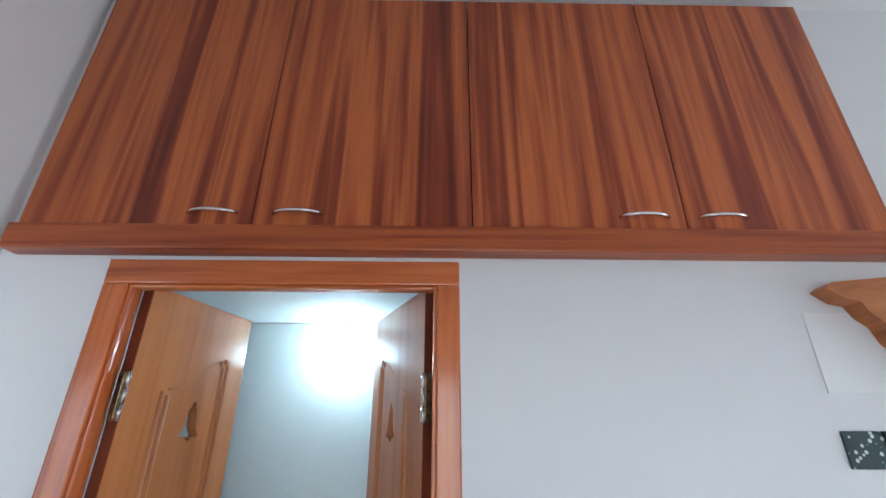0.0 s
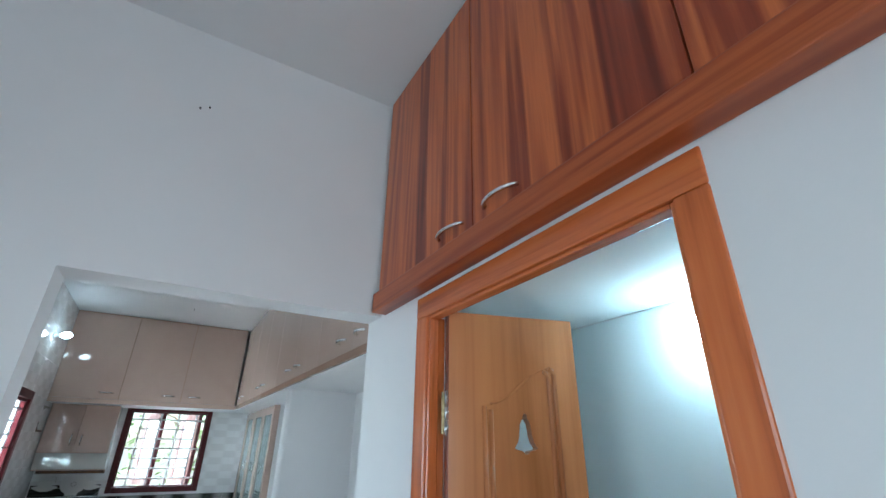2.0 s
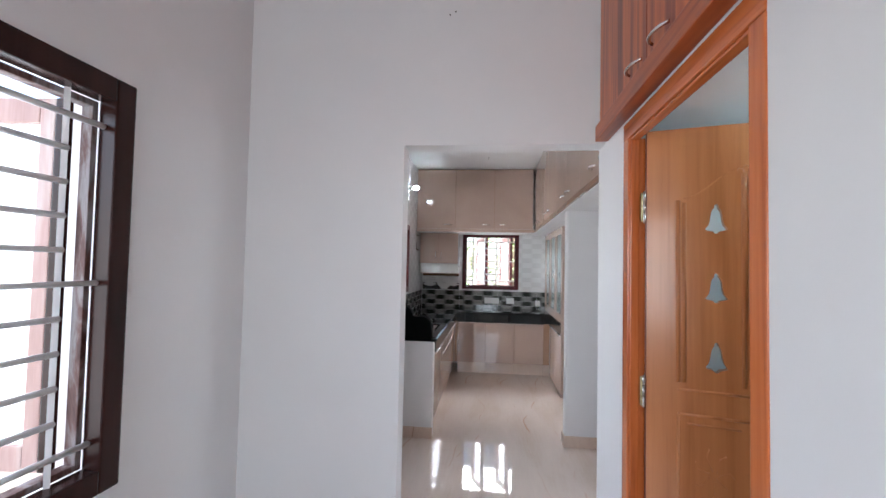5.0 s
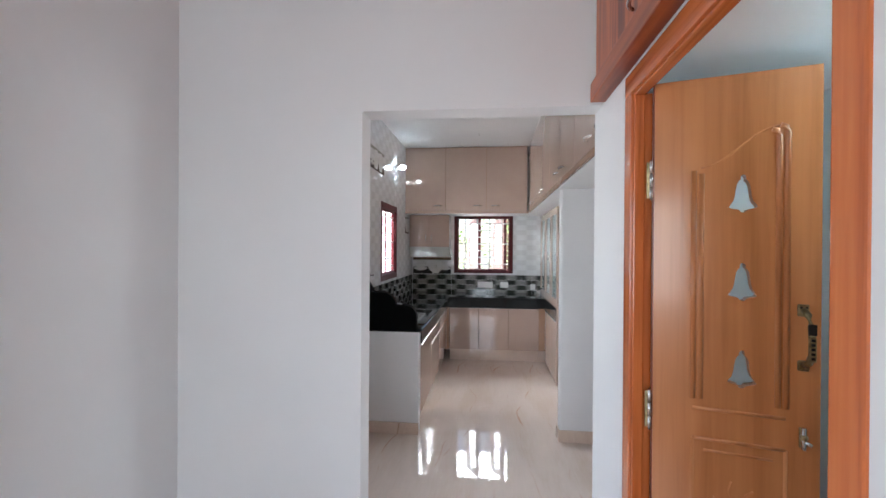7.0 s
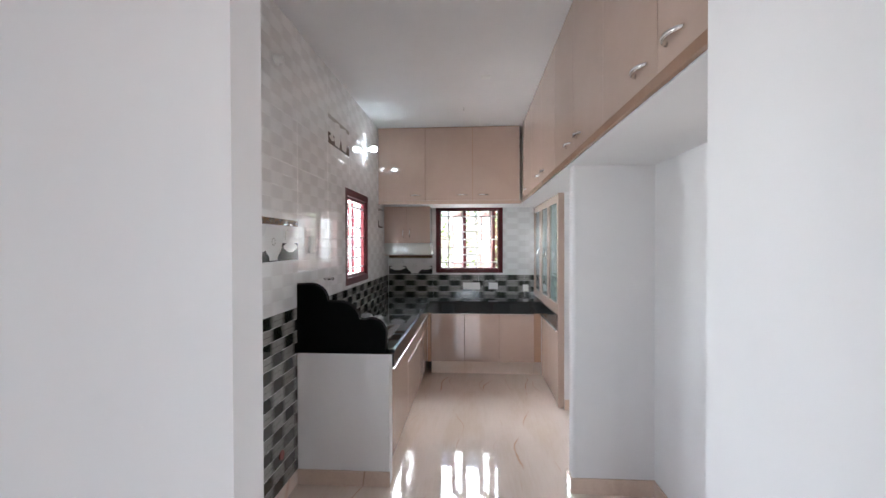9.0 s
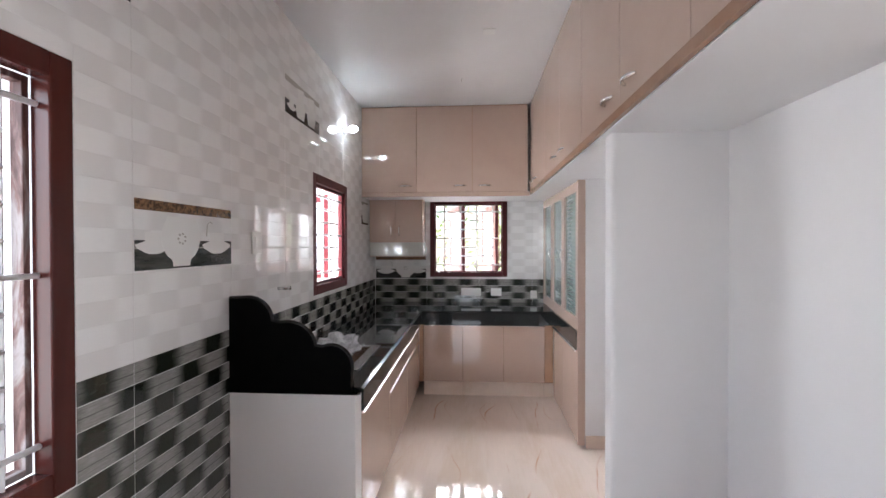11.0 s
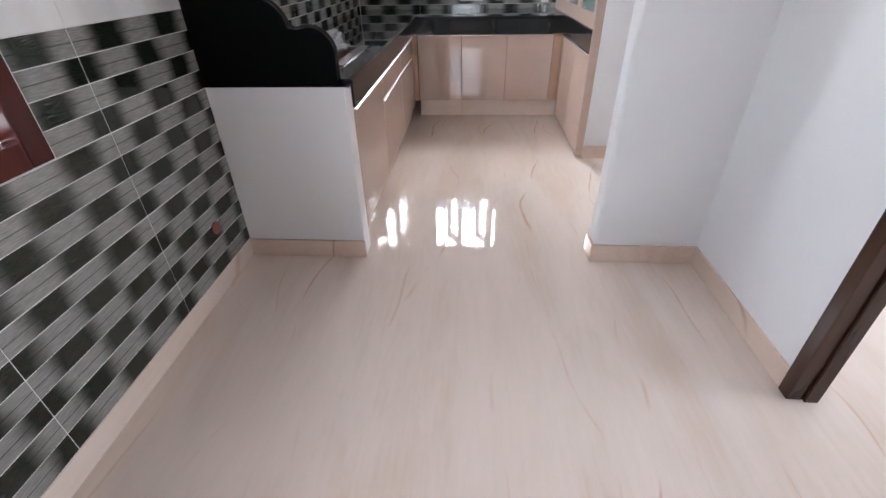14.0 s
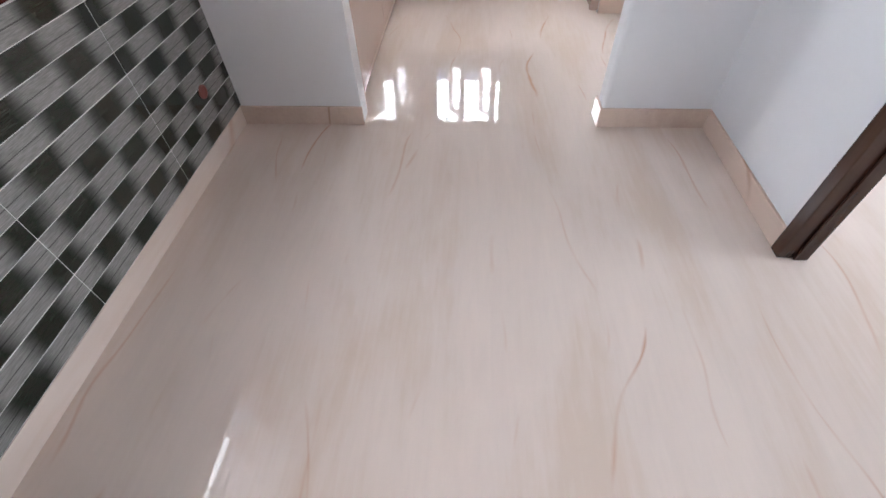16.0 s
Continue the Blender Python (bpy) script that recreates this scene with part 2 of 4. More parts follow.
def tile_mat(name, along, dark):
    """Glazed tile whose strips alternate in soft-edged blocks."""
    m, nt, b = node_mat(name, 0.025 if not dark else 0.07)
    if not dark:
        b.inputs["IOR"].default_value = 1.62
    g = nt.nodes.new("ShaderNodeNewGeometry")
    s = nt.nodes.new("ShaderNodeSeparateXYZ")
    link(nt, g.outputs["Position"], s.inputs[0])
    u, z = s.outputs[along], s.outputs[2]
    row = calc(nt, "DIVIDE", calc(nt, "SUBTRACT", z, TILE_Z), STRIP)
    parity = calc(nt, "COSINE", calc(nt, "MULTIPLY", calc(nt, "FLOOR", row), math.pi))
    wob = calc(nt, "MULTIPLY", calc(nt, "SUBTRACT", noise_of(nt, position(nt), 9, 3), 0.5), 1.1)
    wave = calc(nt, "COSINE", calc(nt, "ADD", calc(nt, "MULTIPLY", calc(nt, "SUBTRACT", u, -2.152 if along == 0 else 0.70), 2 * math.pi / (TILE_W / 2)), wob))
    parity = calc(nt, "MULTIPLY", parity, -1.0)
    r = nt.nodes.new("ShaderNodeMapRange")
    r.interpolation_type = "SMOOTHSTEP"
    r.inputs["From Min"].default_value, r.inputs["From Max"].default_value = (-0.85, 0.75) if dark else (-0.6, 0.6)
    link(nt, calc(nt, "MULTIPLY", wave, parity), r.inputs["Value"])
    block = r.outputs[0]
    grain = noise_of(nt, position(nt, (8, 8, 90)), 3, 4)
    if dark:
        half = calc(nt, "ABSOLUTE", calc(nt, "SUBTRACT", calc(nt, "FRACT", row), 0.5))
        seam = calc(nt, "LESS_THAN", half, 0.022)
        grey = ramp(nt, grain, [(0.3, (0.205, 0.2, 0.187)), (0.5, (0.275, 0.27, 0.253)), (0.7, (0.36, 0.353, 0.332))])
        grey = blend(nt, calc(nt, "MULTIPLY", seam, 0.7), grey, (0.05, 0.048, 0.043))
        black = ramp(nt, grain, [(0.35, (0.008, 0.011, 0.007)), (0.65, (0.022, 0.028, 0.018))])
        link(nt, blend(nt, block, black, grey), b.inputs["Base Color"])
    else:
        a = ramp(nt, grain, [(0.35, (0.825, 0.82, 0.81)), (0.65, (0.845, 0.84, 0.83))])
        link(nt, blend(nt, block, a, (0.75, 0.74, 0.728)), b.inputs["Base Color"])
    return m


TILE_DARK_S, TILE_DARK_B = tile_mat("dark_brick_tile", 0, True), tile_mat("dark_brick_tile_back", 1, True)
TILE_WHITE_S, TILE_WHITE_B = tile_mat("white_brick_tile", 0, False), tile_mat("white_brick_tile_back", 1, False)
GROUT, _, _ = node_mat("pale_grout", 0.5, 0, (0.70, 0.69, 0.67))

FROST, _nt, _b = node_mat("frosted_pane", 0.6, 0, (0.94, 0.95, 0.96))
_b.inputs["Transmission Weight"].default_value = 0.95
GLASS, _nt, _b = node_mat("reeded_cabinet_glass", 0.06, 0, (0.26, 0.34, 0.32))
_b.inputs["Transmission Weight"].default_value = 0.3
_w = _nt.nodes.new("ShaderNodeTexWave")
_w.bands_direction = "Z"
_w.inputs["Scale"].default_value = 9.0
link(_nt, own(_nt), _w.inputs["Vector"])
bump(_nt, _b, _w.outputs["Fac"], 0.35, 0.002)
HOOD_GLASS, _nt, _b = node_mat("smoked_hood_glass", 0.1, 0, (0.50, 0.50, 0.46))
WRAP, _nt, _b = node_mat("crumpled_clear_wrap", 0.12, 0, (0.85, 0.86, 0.87))
_b.inputs["Transmission Weight"].default_value = 0.55
bump(_nt, _b, noise_of(_nt, own(_nt), 45, 4, 0.7), 0.8, 0.01)


def glow(name, color, strength):
    m, nt, b = node_mat(name, 0.4, 0, (0.9, 0.9, 0.9))
    b.inputs["Emission Color"].default_value = (*color, 1)
    b.inputs["Emission Strength"].default_value = strength
    return m


BULB_COOL = glow("lit_bath_bulb", (0.72, 0.95, 1.0), 21)
BULB_WHITE = glow("lit_kitchen_bulb", (0.80, 0.93, 1.0), 16)
LEAF, _nt, _b = node_mat("green_leaves", 0.6)
_oi = _nt.nodes.new("ShaderNodeNewGeometry")
link(_nt, ramp(_nt, _oi.outputs["Random Per Island"], [(0.0, (0.12, 0.2, 0.05)), (1.0, (0.28, 0.36, 0.14))]), _b.inputs["Base Color"])
BARK = paint("brown_bark", (0.12, 0.08, 0.05), 0.9, 0.2)
GROUND = paint("dry_ground", (0.30, 0.26, 0.21), 0.95, 0.15)


# ---- mesh helpers ----
def box(bm, x0, x1, y0, y1, z0, z1, bev=0.0):
    vs = [bm.verts.new((x, y, z)) for x in (x0, x1) for y in (y0, y1) for z in (z0, z1)]
    quads = ((0, 1, 3, 2), (4, 6, 7, 5), (0, 4, 5, 1), (2, 3, 7, 6), (0, 2, 6, 4), (1, 5, 7, 3))
    fs = [bm.faces.new([vs[i] for i in q]) for q in quads]
    if bev:
        es = list({e for f in fs for e in f.edges})
        bmesh.ops.bevel(bm, geom=es, offset=bev, segments=2, affect="EDGES", profile=0.6)


def boxed(*args):
    bm = bmesh.new()
    box(bm, *args)
    return bm


def slab(axis, u0, u1, v0, v1, t0, t1, holes=()):
    """A flat body with rectangular holes. axis: the way it is thin; u, v: the other two, in the order x, y, z."""
    us = sorted({u0, u1, *[min(max(h[i], u0), u1) for h in holes for i in (0, 1)]})
    vs = sorted({v0, v1, *[min(max(h[i], v0), v1) for h in holes for i in (2, 3)]})
    bm = bmesh.new()

    def solid(i, j):
        if not (0 <= i < len(us) - 1 and 0 <= j < len(vs) - 1):
            return False
        cu, cv = (us[i] + us[i + 1]) / 2, (vs[j] + vs[j + 1]) / 2
        return not any(h[0] < cu < h[1] and h[2] < cv < h[3] for h in holes)

    def p(u, v, t):
        return bm.verts.new({"x": (t, u, v), "y": (u, t, v), "z": (u, v, t)}[axis])

    def quad(*c):
        bm.faces.new([p(*k) for k in c])

    for i in range(len(us) - 1):
        for j in range(len(vs) - 1):
            if not solid(i, j):
                continue
            a, b, c, d = us[i], us[i + 1], vs[j], vs[j + 1]
            for t in (t0, t1):
                quad((a, c, t), (b, c, t), (b, d, t), (a, d, t))
            if not solid(i - 1, j):
                quad((a, c, t0), (a, d, t0), (a, d, t1), (a, c, t1))
            if not solid(i + 1, j):
                quad((b, c, t0), (b, d, t0), (b, d, t1), (b, c, t1))
            if not solid(i, j - 1):
                quad((a, c, t0), (b, c, t0), (b, c, t1), (a, c, t1))
            if not solid(i, j + 1):
                quad((a, d, t0), (b, d, t0), (b, d, t1), (a, d, t1))
    bmesh.ops.remove_doubles(bm, verts=bm.verts, dist=1e-5)
    bmesh.ops.recalc_face_normals(bm, faces=bm.faces)
    return bm


def tube(bm, pts, r, n=8, flat=1.0):
    """A round bar along a line of points."""
    pts = [Vector(p) for p in pts]
    rings = []
    for i, p in enumerate(pts):
        d = (pts[min(i + 1, len(pts) - 1)] - pts[max(i - 1, 0)]).normalized()
        up = Vector((0, 0, 1)) if abs(d.z) < 0.9 else Vector((0, 1, 0))
        s = d.cross(up).normalized()
        q = s.cross(d).normalized()
        rings.append([bm.verts.new(p + s * (r * math.cos(2 * math.pi * k / n)) + q * (r * flat * math.sin(2 * math.pi * k / n))) for k in range(n)])
    for a, b in zip(rings, rings[1:]):
        for k in range(n):
            f = bm.faces.new((a[k], a[(k + 1) % n], b[(k + 1) % n], b[k]))
            f.smooth = n > 5
    bm.faces.new(rings[0][::-1])
    bm.faces.new(rings[-1])


def turned(bm, profile, n=20, m=None):
    """A body turned round z from (radius, height) pairs."""
    m = m or Matrix()
    rings = [[bm.verts.new(m @ Vector((r * math.cos(2 * math.pi * k / n), r * math.sin(2 * math.pi * k / n), z))) for k in range(n)] for r, z in profile]
    for a, b in zip(rings, rings[1:]):
        for k in range(n):
            f = bm.faces.new((a[k], a[(k + 1) % n], b[(k + 1) % n], b[k]))
            f.smooth = True
    bm.faces.new(rings[0][::-1])
    bm.faces.new(rings[-1])


def outline(bm, loops, depth, m):
    """A flat plate with the first loop as its rim and the others as holes, given depth along its normal."""
    edges = []
    for loop in loops:
        vs = [bm.verts.new((u, 0, v)) for u, v in loop]
        edges += [bm.edges.new((vs[i], vs[(i + 1) % len(vs)])) for i in range(len(vs))]
    got = bmesh.ops.triangle_fill(bm, use_beauty=True, use_dissolve=False, edges=edges)
    faces = [g for g in got["geom"] if isinstance(g, bmesh.types.BMFace)]
    out = bmesh.ops.extrude_face_region(bm, geom=faces)
    bmesh.ops.translate(bm, vec=(0, depth, 0), verts=[g for g in out["geom"] if isinstance(g, bmesh.types.BMVert)])
    bmesh.ops.recalc_face_normals(bm, faces=bm.faces)
    bmesh.ops.transform(bm, matrix=m, verts=bm.verts)


def mesh_of(name, bm, material):
    me = bpy.data.meshes.new(name)
    bm.normal_update()
    bm.to_mesh(me)
    bm.free()
    me.materials.append(material)
    return me


def structure(name, bm, material, label="", category=""):
    return tagged(new(name, mesh_of(name, bm, material)), label, category, "", "structure")


def part(name, bm, material, parent, label=""):
    ob = new(name, mesh_of(name, bm, material))
    ob.parent = parent
    if parent.matrix_world != Matrix():
        ob.matrix_parent_inverse = Matrix()
    return tagged(ob, label)


def thing(name, at, label, category, group="", kind=""):
    ob = new(name)
    ob.empty_display_size = 0.1
    ob.matrix_basis = at if isinstance(at, Matrix) else Matrix.Translation(at)
    return tagged(ob, label, category, group, kind)


def bow(u0, u1, out, r, steps=8):
    """Points of a bow handle between two feet."""
    return [(u0 + (u1 - u0) * k / steps, out * math.sin(math.pi * k / steps) ** 0.6) for k in range(steps + 1)]


# ---- large structure ----
CEILING = 3.06
S_FACE, S_OUT = 0.692, 0.46
B_FACE, B_OUT = -5.967, -6.2
HALL_WIN = (0.035, 1.30, 0.885, 2.145)
DINING_WIN = (-1.925, -0.83, 0.88, 2.15)
KITCHEN_WIN = (-4.78, -3.895, 1.217, 2.145)
BACK_WIN = (1.372, 2.29, 1.215, 2.135)
HALL_N, HALL_N2 = 2.341, 2.40
NORTH, NORTH2 = 3.04, 3.16
PART_W, PART_E = -0.76, -0.645

structure("ground", slab("z", -300, 300, -300, 300, -0.75, -0.7), GROUND, "dry bare ground outside the house", "ground")
structure("floor", slab("z", B_OUT, 4.2, S_OUT, 5.8, -0.15, 0.0), FLOOR, "polished cream marble floor with rusty veins", "floor")
structure("ceiling", slab("z", B_OUT, 4.2, S_OUT, 5.8, CEILING, CEILING + 0.12), CEIL, "plain white painted ceiling", "ceiling")
wall_south = structure("wall_south", slab("y", B_OUT, 4.2, 0, CEILING, S_OUT, S_FACE, [HALL_WIN, DINING_WIN, KITCHEN_WIN]), WALL, "white painted outer wall with windows", "wall")
wall_back = structure("wall_back", slab("x", S_FACE, 5.8, 0, CEILING, B_OUT, B_FACE, [BACK_WIN]), WALL, "white outer wall behind the kitchen counter", "wall")
structure("wall_partition", slab("x", S_FACE, HALL_N, 0, CEILING, PART_W, PART_E, [(1.449, HALL_N, -1, 2.137)]), WALL, "white partition wall with a plain square opening", "wall")
structure("wall_north_hall", slab("y", PART_E, 4.0, 0, CEILING, HALL_N, HALL_N2, [(-0.36, 0.491, -1, 2.118), (-0.595, 1.597, 2.15, 3.03)]), WALL, "white wall round the panelled double door", "wall")
structure("wall_washroom_west", boxed(PART_W, PART_E, HALL_N, NORTH, 0, CEILING), WALL, "white dividing wall beside the washroom", "wall")
structure("wall_north", slab("y", B_FACE, 4.0, 0, CEILING, NORTH, NORTH2, [(-1.945, -0.94, -1, 2.14)]), WALL, "white wall with a dark-framed doorway", "wall")
# unseen wall; its opening is added to let the east fill in
structure("wall_east", slab("x", S_FACE, 5.8, 0, CEILING, 4.0, 4.2, [(0.9, 2.1, 0.8, 2.2)]), WALL, "plain white end wall of the hall", "wall")
structure("wall_room_north", slab("y", B_FACE, 4.0, 0, CEILING, 5.6, 5.8, [(-2.3, -0.7, 0.9, 2.15)]), WALL, "plain white wall of the next room", "wall")
structure("wall_room_west", boxed(-3.3, -3.2, NORTH2, 5.6, 0, CEILING), WALL, "plain white wall of the next room", "wall")
structure("wall_room_east", boxed(0.4, 0.5, NORTH2, 5.6, 0, CEILING), WALL, "plain white wall of the next room", "wall")
structure("wall_washroom_east", boxed(1.5, 1.6, HALL_N2, NORTH, 0, CEILING), BATH, "pale washroom side wall", "wall")
structure("washroom_lining", boxed(PART_E, 1.5, NORTH - 0.012, NORTH - 0.002, 0, 2.138), BATH, "pale glossy washroom wall", "wall")
structure("washroom_ceiling", boxed(PART_E, 1.5, HALL_N2 + 0.001, NORTH - 0.014, 2.14, 2.153), CEIL, "low white washroom ceiling", "ceiling")


def stub(name, *b):
    bm = boxed(*b)
    es = [e for e in bm.edges if abs(e.verts[0].co.z - e.verts[1].co.z) > 0.5]
    bmesh.ops.bevel(bm, geom=es, offset=0.02, segments=3, affect="EDGES", profile=0.5)
    return structure(name, bm, WALL, "white plastered wall stub with rounded corners", "wall")


stub("wall_stub_near", -2.87, -2.755, 2.525, NORTH + 0.04, 0, 2.11)
structure("wall_stub_far", boxed(-4.32, -4.2, 2.767, NORTH + 0.04, 0, 2.11), WALL, "white plastered wall stub beside the glazed cabinet", "wall")
# storage slabs under the lofts
structure("loft_slab_side", boxed(-5.30, PART_W - 0.002, 2.497, NORTH - 0.002, 2.11, 2.15), CEIL, "white concrete shelf under the side loft", "ceiling")
structure("loft_slab_back", boxed(B_FACE + 0.014, -5.31, S_FACE + 0.014, NORTH - 0.002, 2.11, 2.15), CEIL, "white concrete shelf under the back loft", "ceiling")


def skirting(name, *b, mat=None):
    return structure(name, boxed(*b, 0.002), mat or SKIRT, "beige marble skirting along the wall foot", "baseboard")


skirting("baseboard_dining", -2.752, PART_W - 0.013, S_FACE, 0.706, 0.001, 0.097, mat=FLOOR)
skirting("baseboard_counter_end", -2.749, -2.737, 0.708, 1.334, 0.001, 0.1)
skirting("baseboard_stub_near", -2.752, -2.74, 2.512, NORTH, 0.001, 0.1)
skirting("baseboard_stub_side", -2.872, -2.752, 2.512, 2.524, 0.001, 0.1)
skirting("baseboard_north", -2.738, -1.948, NORTH - 0.012, NORTH, 0.001, 0.1)
skirting("baseboard_stub_far", -4.198, -4.186, 2.767, NORTH, 0.001, 0.1)
skirting("baseboard_alcove", -4.184, -2.872, NORTH - 0.012, NORTH, 0.001, 0.1)
skirting("baseboard_hall_south", PART_E + 0.014, 3.99, S_FACE, S_FACE + 0.012, 0.001, 0.1)
skirting("baseboard_partition", PART_E, PART_E + 0.012, S_FACE, 1.443, 0.001, 0.1)
skirting("baseboard_hall_north", 0.51, 3.99, HALL_N - 0.012, HALL_N, 0.001, 0.1)


# ---- windows ----
def window(name, axis, hole, face, out, wood_mat, shutter_mat, uprights, rungs, long_rungs, label, shutters, angle):
    """A timber frame in a wall opening with a welded grill and opened casements outside. axis: the way the wall is thin."""
    u0, u1, z0, z1 = hole
    w, depth = (0.056, 0.09) if axis == "x" else (0.072, 0.05)
    inn = 1
    root = thing(name, (0, 0, 0), label, "window", "", "structure")

    def place(u, t, z):
        return (u, t, z) if axis == "y" else (t, u, z)

    def member(nm, a, b, c, d, t0, t1, mat, parent, bev=0.004):
        lo, hi = min(t0, t1), max(t0, t1)
        bm = bmesh.new()
        if axis == "y":
            box(bm, a, b, lo, hi, c, d, bev)
        else:
            box(bm, lo, hi, a, b, c, d, bev)
        return part(nm, bm, mat, parent)

    f0, f1 = face + inn * 0.012, face - inn * depth
    for a, b, c, d in ((u0, u0 + w, z0, z1), (u1 - w, u1, z0, z1), (u0 + w, u1 - w, z1 - w, z1), (u0 + w, u1 - w, z0, z0 + w)):
        member("frame_rail", a, b, c, d, f0, f1, wood_mat, root, 0.006)
    s = 0.014 if axis == "x" else 0.022 if wood_mat is REDBROWN else 0.02
    worn = wood_mat if wood_mat is REDBROWN else WORN
    g0, g1 = face - inn * 0.012, face - inn * 0.03
    for a, b, c, d in ((u0 + w, u0 + w + s, z0 + w, z1 - w), (u1 - w - s, u1 - w, z0 + w, z1 - w), (u0 + w + s, u1 - w - s, z1 - w - s, z1 - w), (u0 + w + s, u1 - w - s, z0 + w, z0 + w + s)):
        member("rebate", a, b, c, d, g0 - inn * (0 if worn is wood_mat else 0.0405), g1 - inn * ((0.03 if axis == "x" else 0.0195) if worn is wood_mat else 0.06), worn, root, 0.003)
    gu0, gu1, gz0, gz1 = u0 + w + 0.001, u1 - w - 0.001, z0 + w, z1 - w
    tg = face - inn * (0.072 if axis == "x" else 0.04)
    for k in uprights:
        bm = bmesh.new()
        u = gu0 + (gu1 - gu0) * k
        tube(bm, [place(u, tg, gz0), place(u, tg, gz1)], 0.0105, 4)
        part("grill_upright", bm, GRILL, root)
    first, last = gu0 + (gu1 - gu0) * uprights[0], gu0 + (gu1 - gu0) * uprights[-1]
    for i in range(rungs):
        z = gz0 + (gz1 - gz0) * (i + 0.8) / (rungs + 0.6)
        a, b = (gu0, gu1) if i in long_rungs else (first, last)
        bm = bmesh.new()
        tube(bm, [place(a, tg + inn * 0.009, z), place(b, tg + inn * 0.009, z)], 0.009, 6)
        part("grill_rung", bm, GRILL, root)
    # reveal between frame and outer face is the wall itself; casements stand open outside it
    edge = face - inn * 0.105
    for hinge, sign, wide, ang in shutters:
        hu = u0 + (u1 - u0) * hinge
        leaf = new("casement")
        leaf.parent = root
        leaf.matrix_basis = Matrix.Translation(place(hu, edge - inn * 0.01, 0)) @ pose(0, 0, 0, 0, 0, ang)
        tagged(leaf, "timber casement with frosted panes, pushed open")
        st = 0.075
        zt, zb = z1 - w - 0.005, z0 + w + 0.005

        def rail(a, b, c, d, mat=shutter_mat, t=0.032, nm="casement_rail"):
            bm = bmesh.new()
            box(bm, min(a * sign, b * sign), max(a * sign, b * sign), -t / 2, t / 2, c, d, 0.004)
            me = mesh_of(nm, bm, mat)
            ob = new(nm, me)
            ob.parent = leaf
            return ob

        rail(0, 0.026, zb, zt, wood_mat, 0.034)
        rail(0.0265, st, zb, zt)
        rail(wide - st, wide, zb, zt)
        rail(st, wide - st, zb, zb + st)
        rail(st, wide - st, zt - st, zt)
        pane = rail(st + 0.001, wide - st - 0.001, zb + st + 0.001, zt - st - 0.001, FROST, 0.005, "pane")
        pane.visible_shadow = False
    return root


window("window_1", "y", HALL_WIN, S_FACE, S_OUT, DARKBROWN, SHUTTER, (0.1, 0.37, 0.63, 0.9), 11, (0, 5, 10), "dark brown window frame with a white grill, casements open", [(0.085, 1, 0.50, -86), (0.915, -1, 0.50, 86)], 0)
window("window_2", "y", DINING_WIN, S_FACE, S_OUT, REDBROWN_OLD, REDBROWN_OLD, (0.1, 0.37, 0.63, 0.9), 11, (0, 5, 10), "red-brown window frame with a white grill, casements open", [(0.095, 1, 0.42, -86), (0.905, -1, 0.42, 86)], 0)
window("window_3", "y", KITCHEN_WIN, S_FACE, S_OUT, REDBROWN, REDBROWN, (0.14, 0.38, 0.62, 0.86), 7, (0, 3, 6), "red-brown kitchen window frame with a white grill", [(0.11, 1, 0.36, -86), (0.89, -1, 0.36, 86)], 0)
window("window_4", "x", BACK_WIN, B_FACE + 0.012, B_OUT, REDBROWN, SHUTTER, (0.14, 0.38, 0.62, 0.86), 7, (0, 3, 6), "red-brown window over the counter with frosted casements", [(0.44, -1, 0.36, 35), (0.88, -1, 0.36, 35)], 0)

# ---- hall: storage loft over the washroom door ----
def hall_loft():
    root = thing("storage_cabinet", (0, 2.6, 2.13), "cherry-red wood-grain loft cabinet with four doors over the door", "cabinet")
    root_m = Matrix.Translation((0, 2.6, 2.13)).inverted()

    def add(nm, bm, mat, parent=root, label=""):
        if parent is root:
            bmesh.ops.transform(bm, matrix=root_m, verts=bm.verts)
        return part(nm, bm, mat, parent, label)

    x0, x1, z0, z1 = -0.603, 1.607, 2.133, 3.03
    add("body", boxed(-0.595, 1.595, HALL_N, 2.61, 2.155, 3.028), CHERRY_RAIL)
    add("bottom_rail", boxed(x0, x1, 2.288, HALL_N - 0.001, z0, z0 + 0.066, 0.004), CHERRY_RAIL)
    xs = [x0 + 0.004, -0.026, 0.526, 1.07, x1 - 0.004]
    grips = (-0.126, 0.086, 0.963, 1.165)
    for i in range(4):
        d = add("door", boxed(xs[i] + 0.0015, xs[i + 1] - 0.0015, 2.306, HALL_N - 0.001, z0 + 0.068, z1 - 0.002, 0.002), CHERRY)
        h = grips[i]
        bm = bmesh.new()
        tube(bm, [(h - 0.062 + u, 2.305 - o, 2.238 - o * 0.1) for u, o in bow(0, 0.124, 0.026, 0)], 0.0058, 8, 0.8)
        bmesh.ops.transform(bm, matrix=root_m, verts=bm.verts)
        part("handle", bm, CHROME, d, "chrome bow handle")


hall_loft()


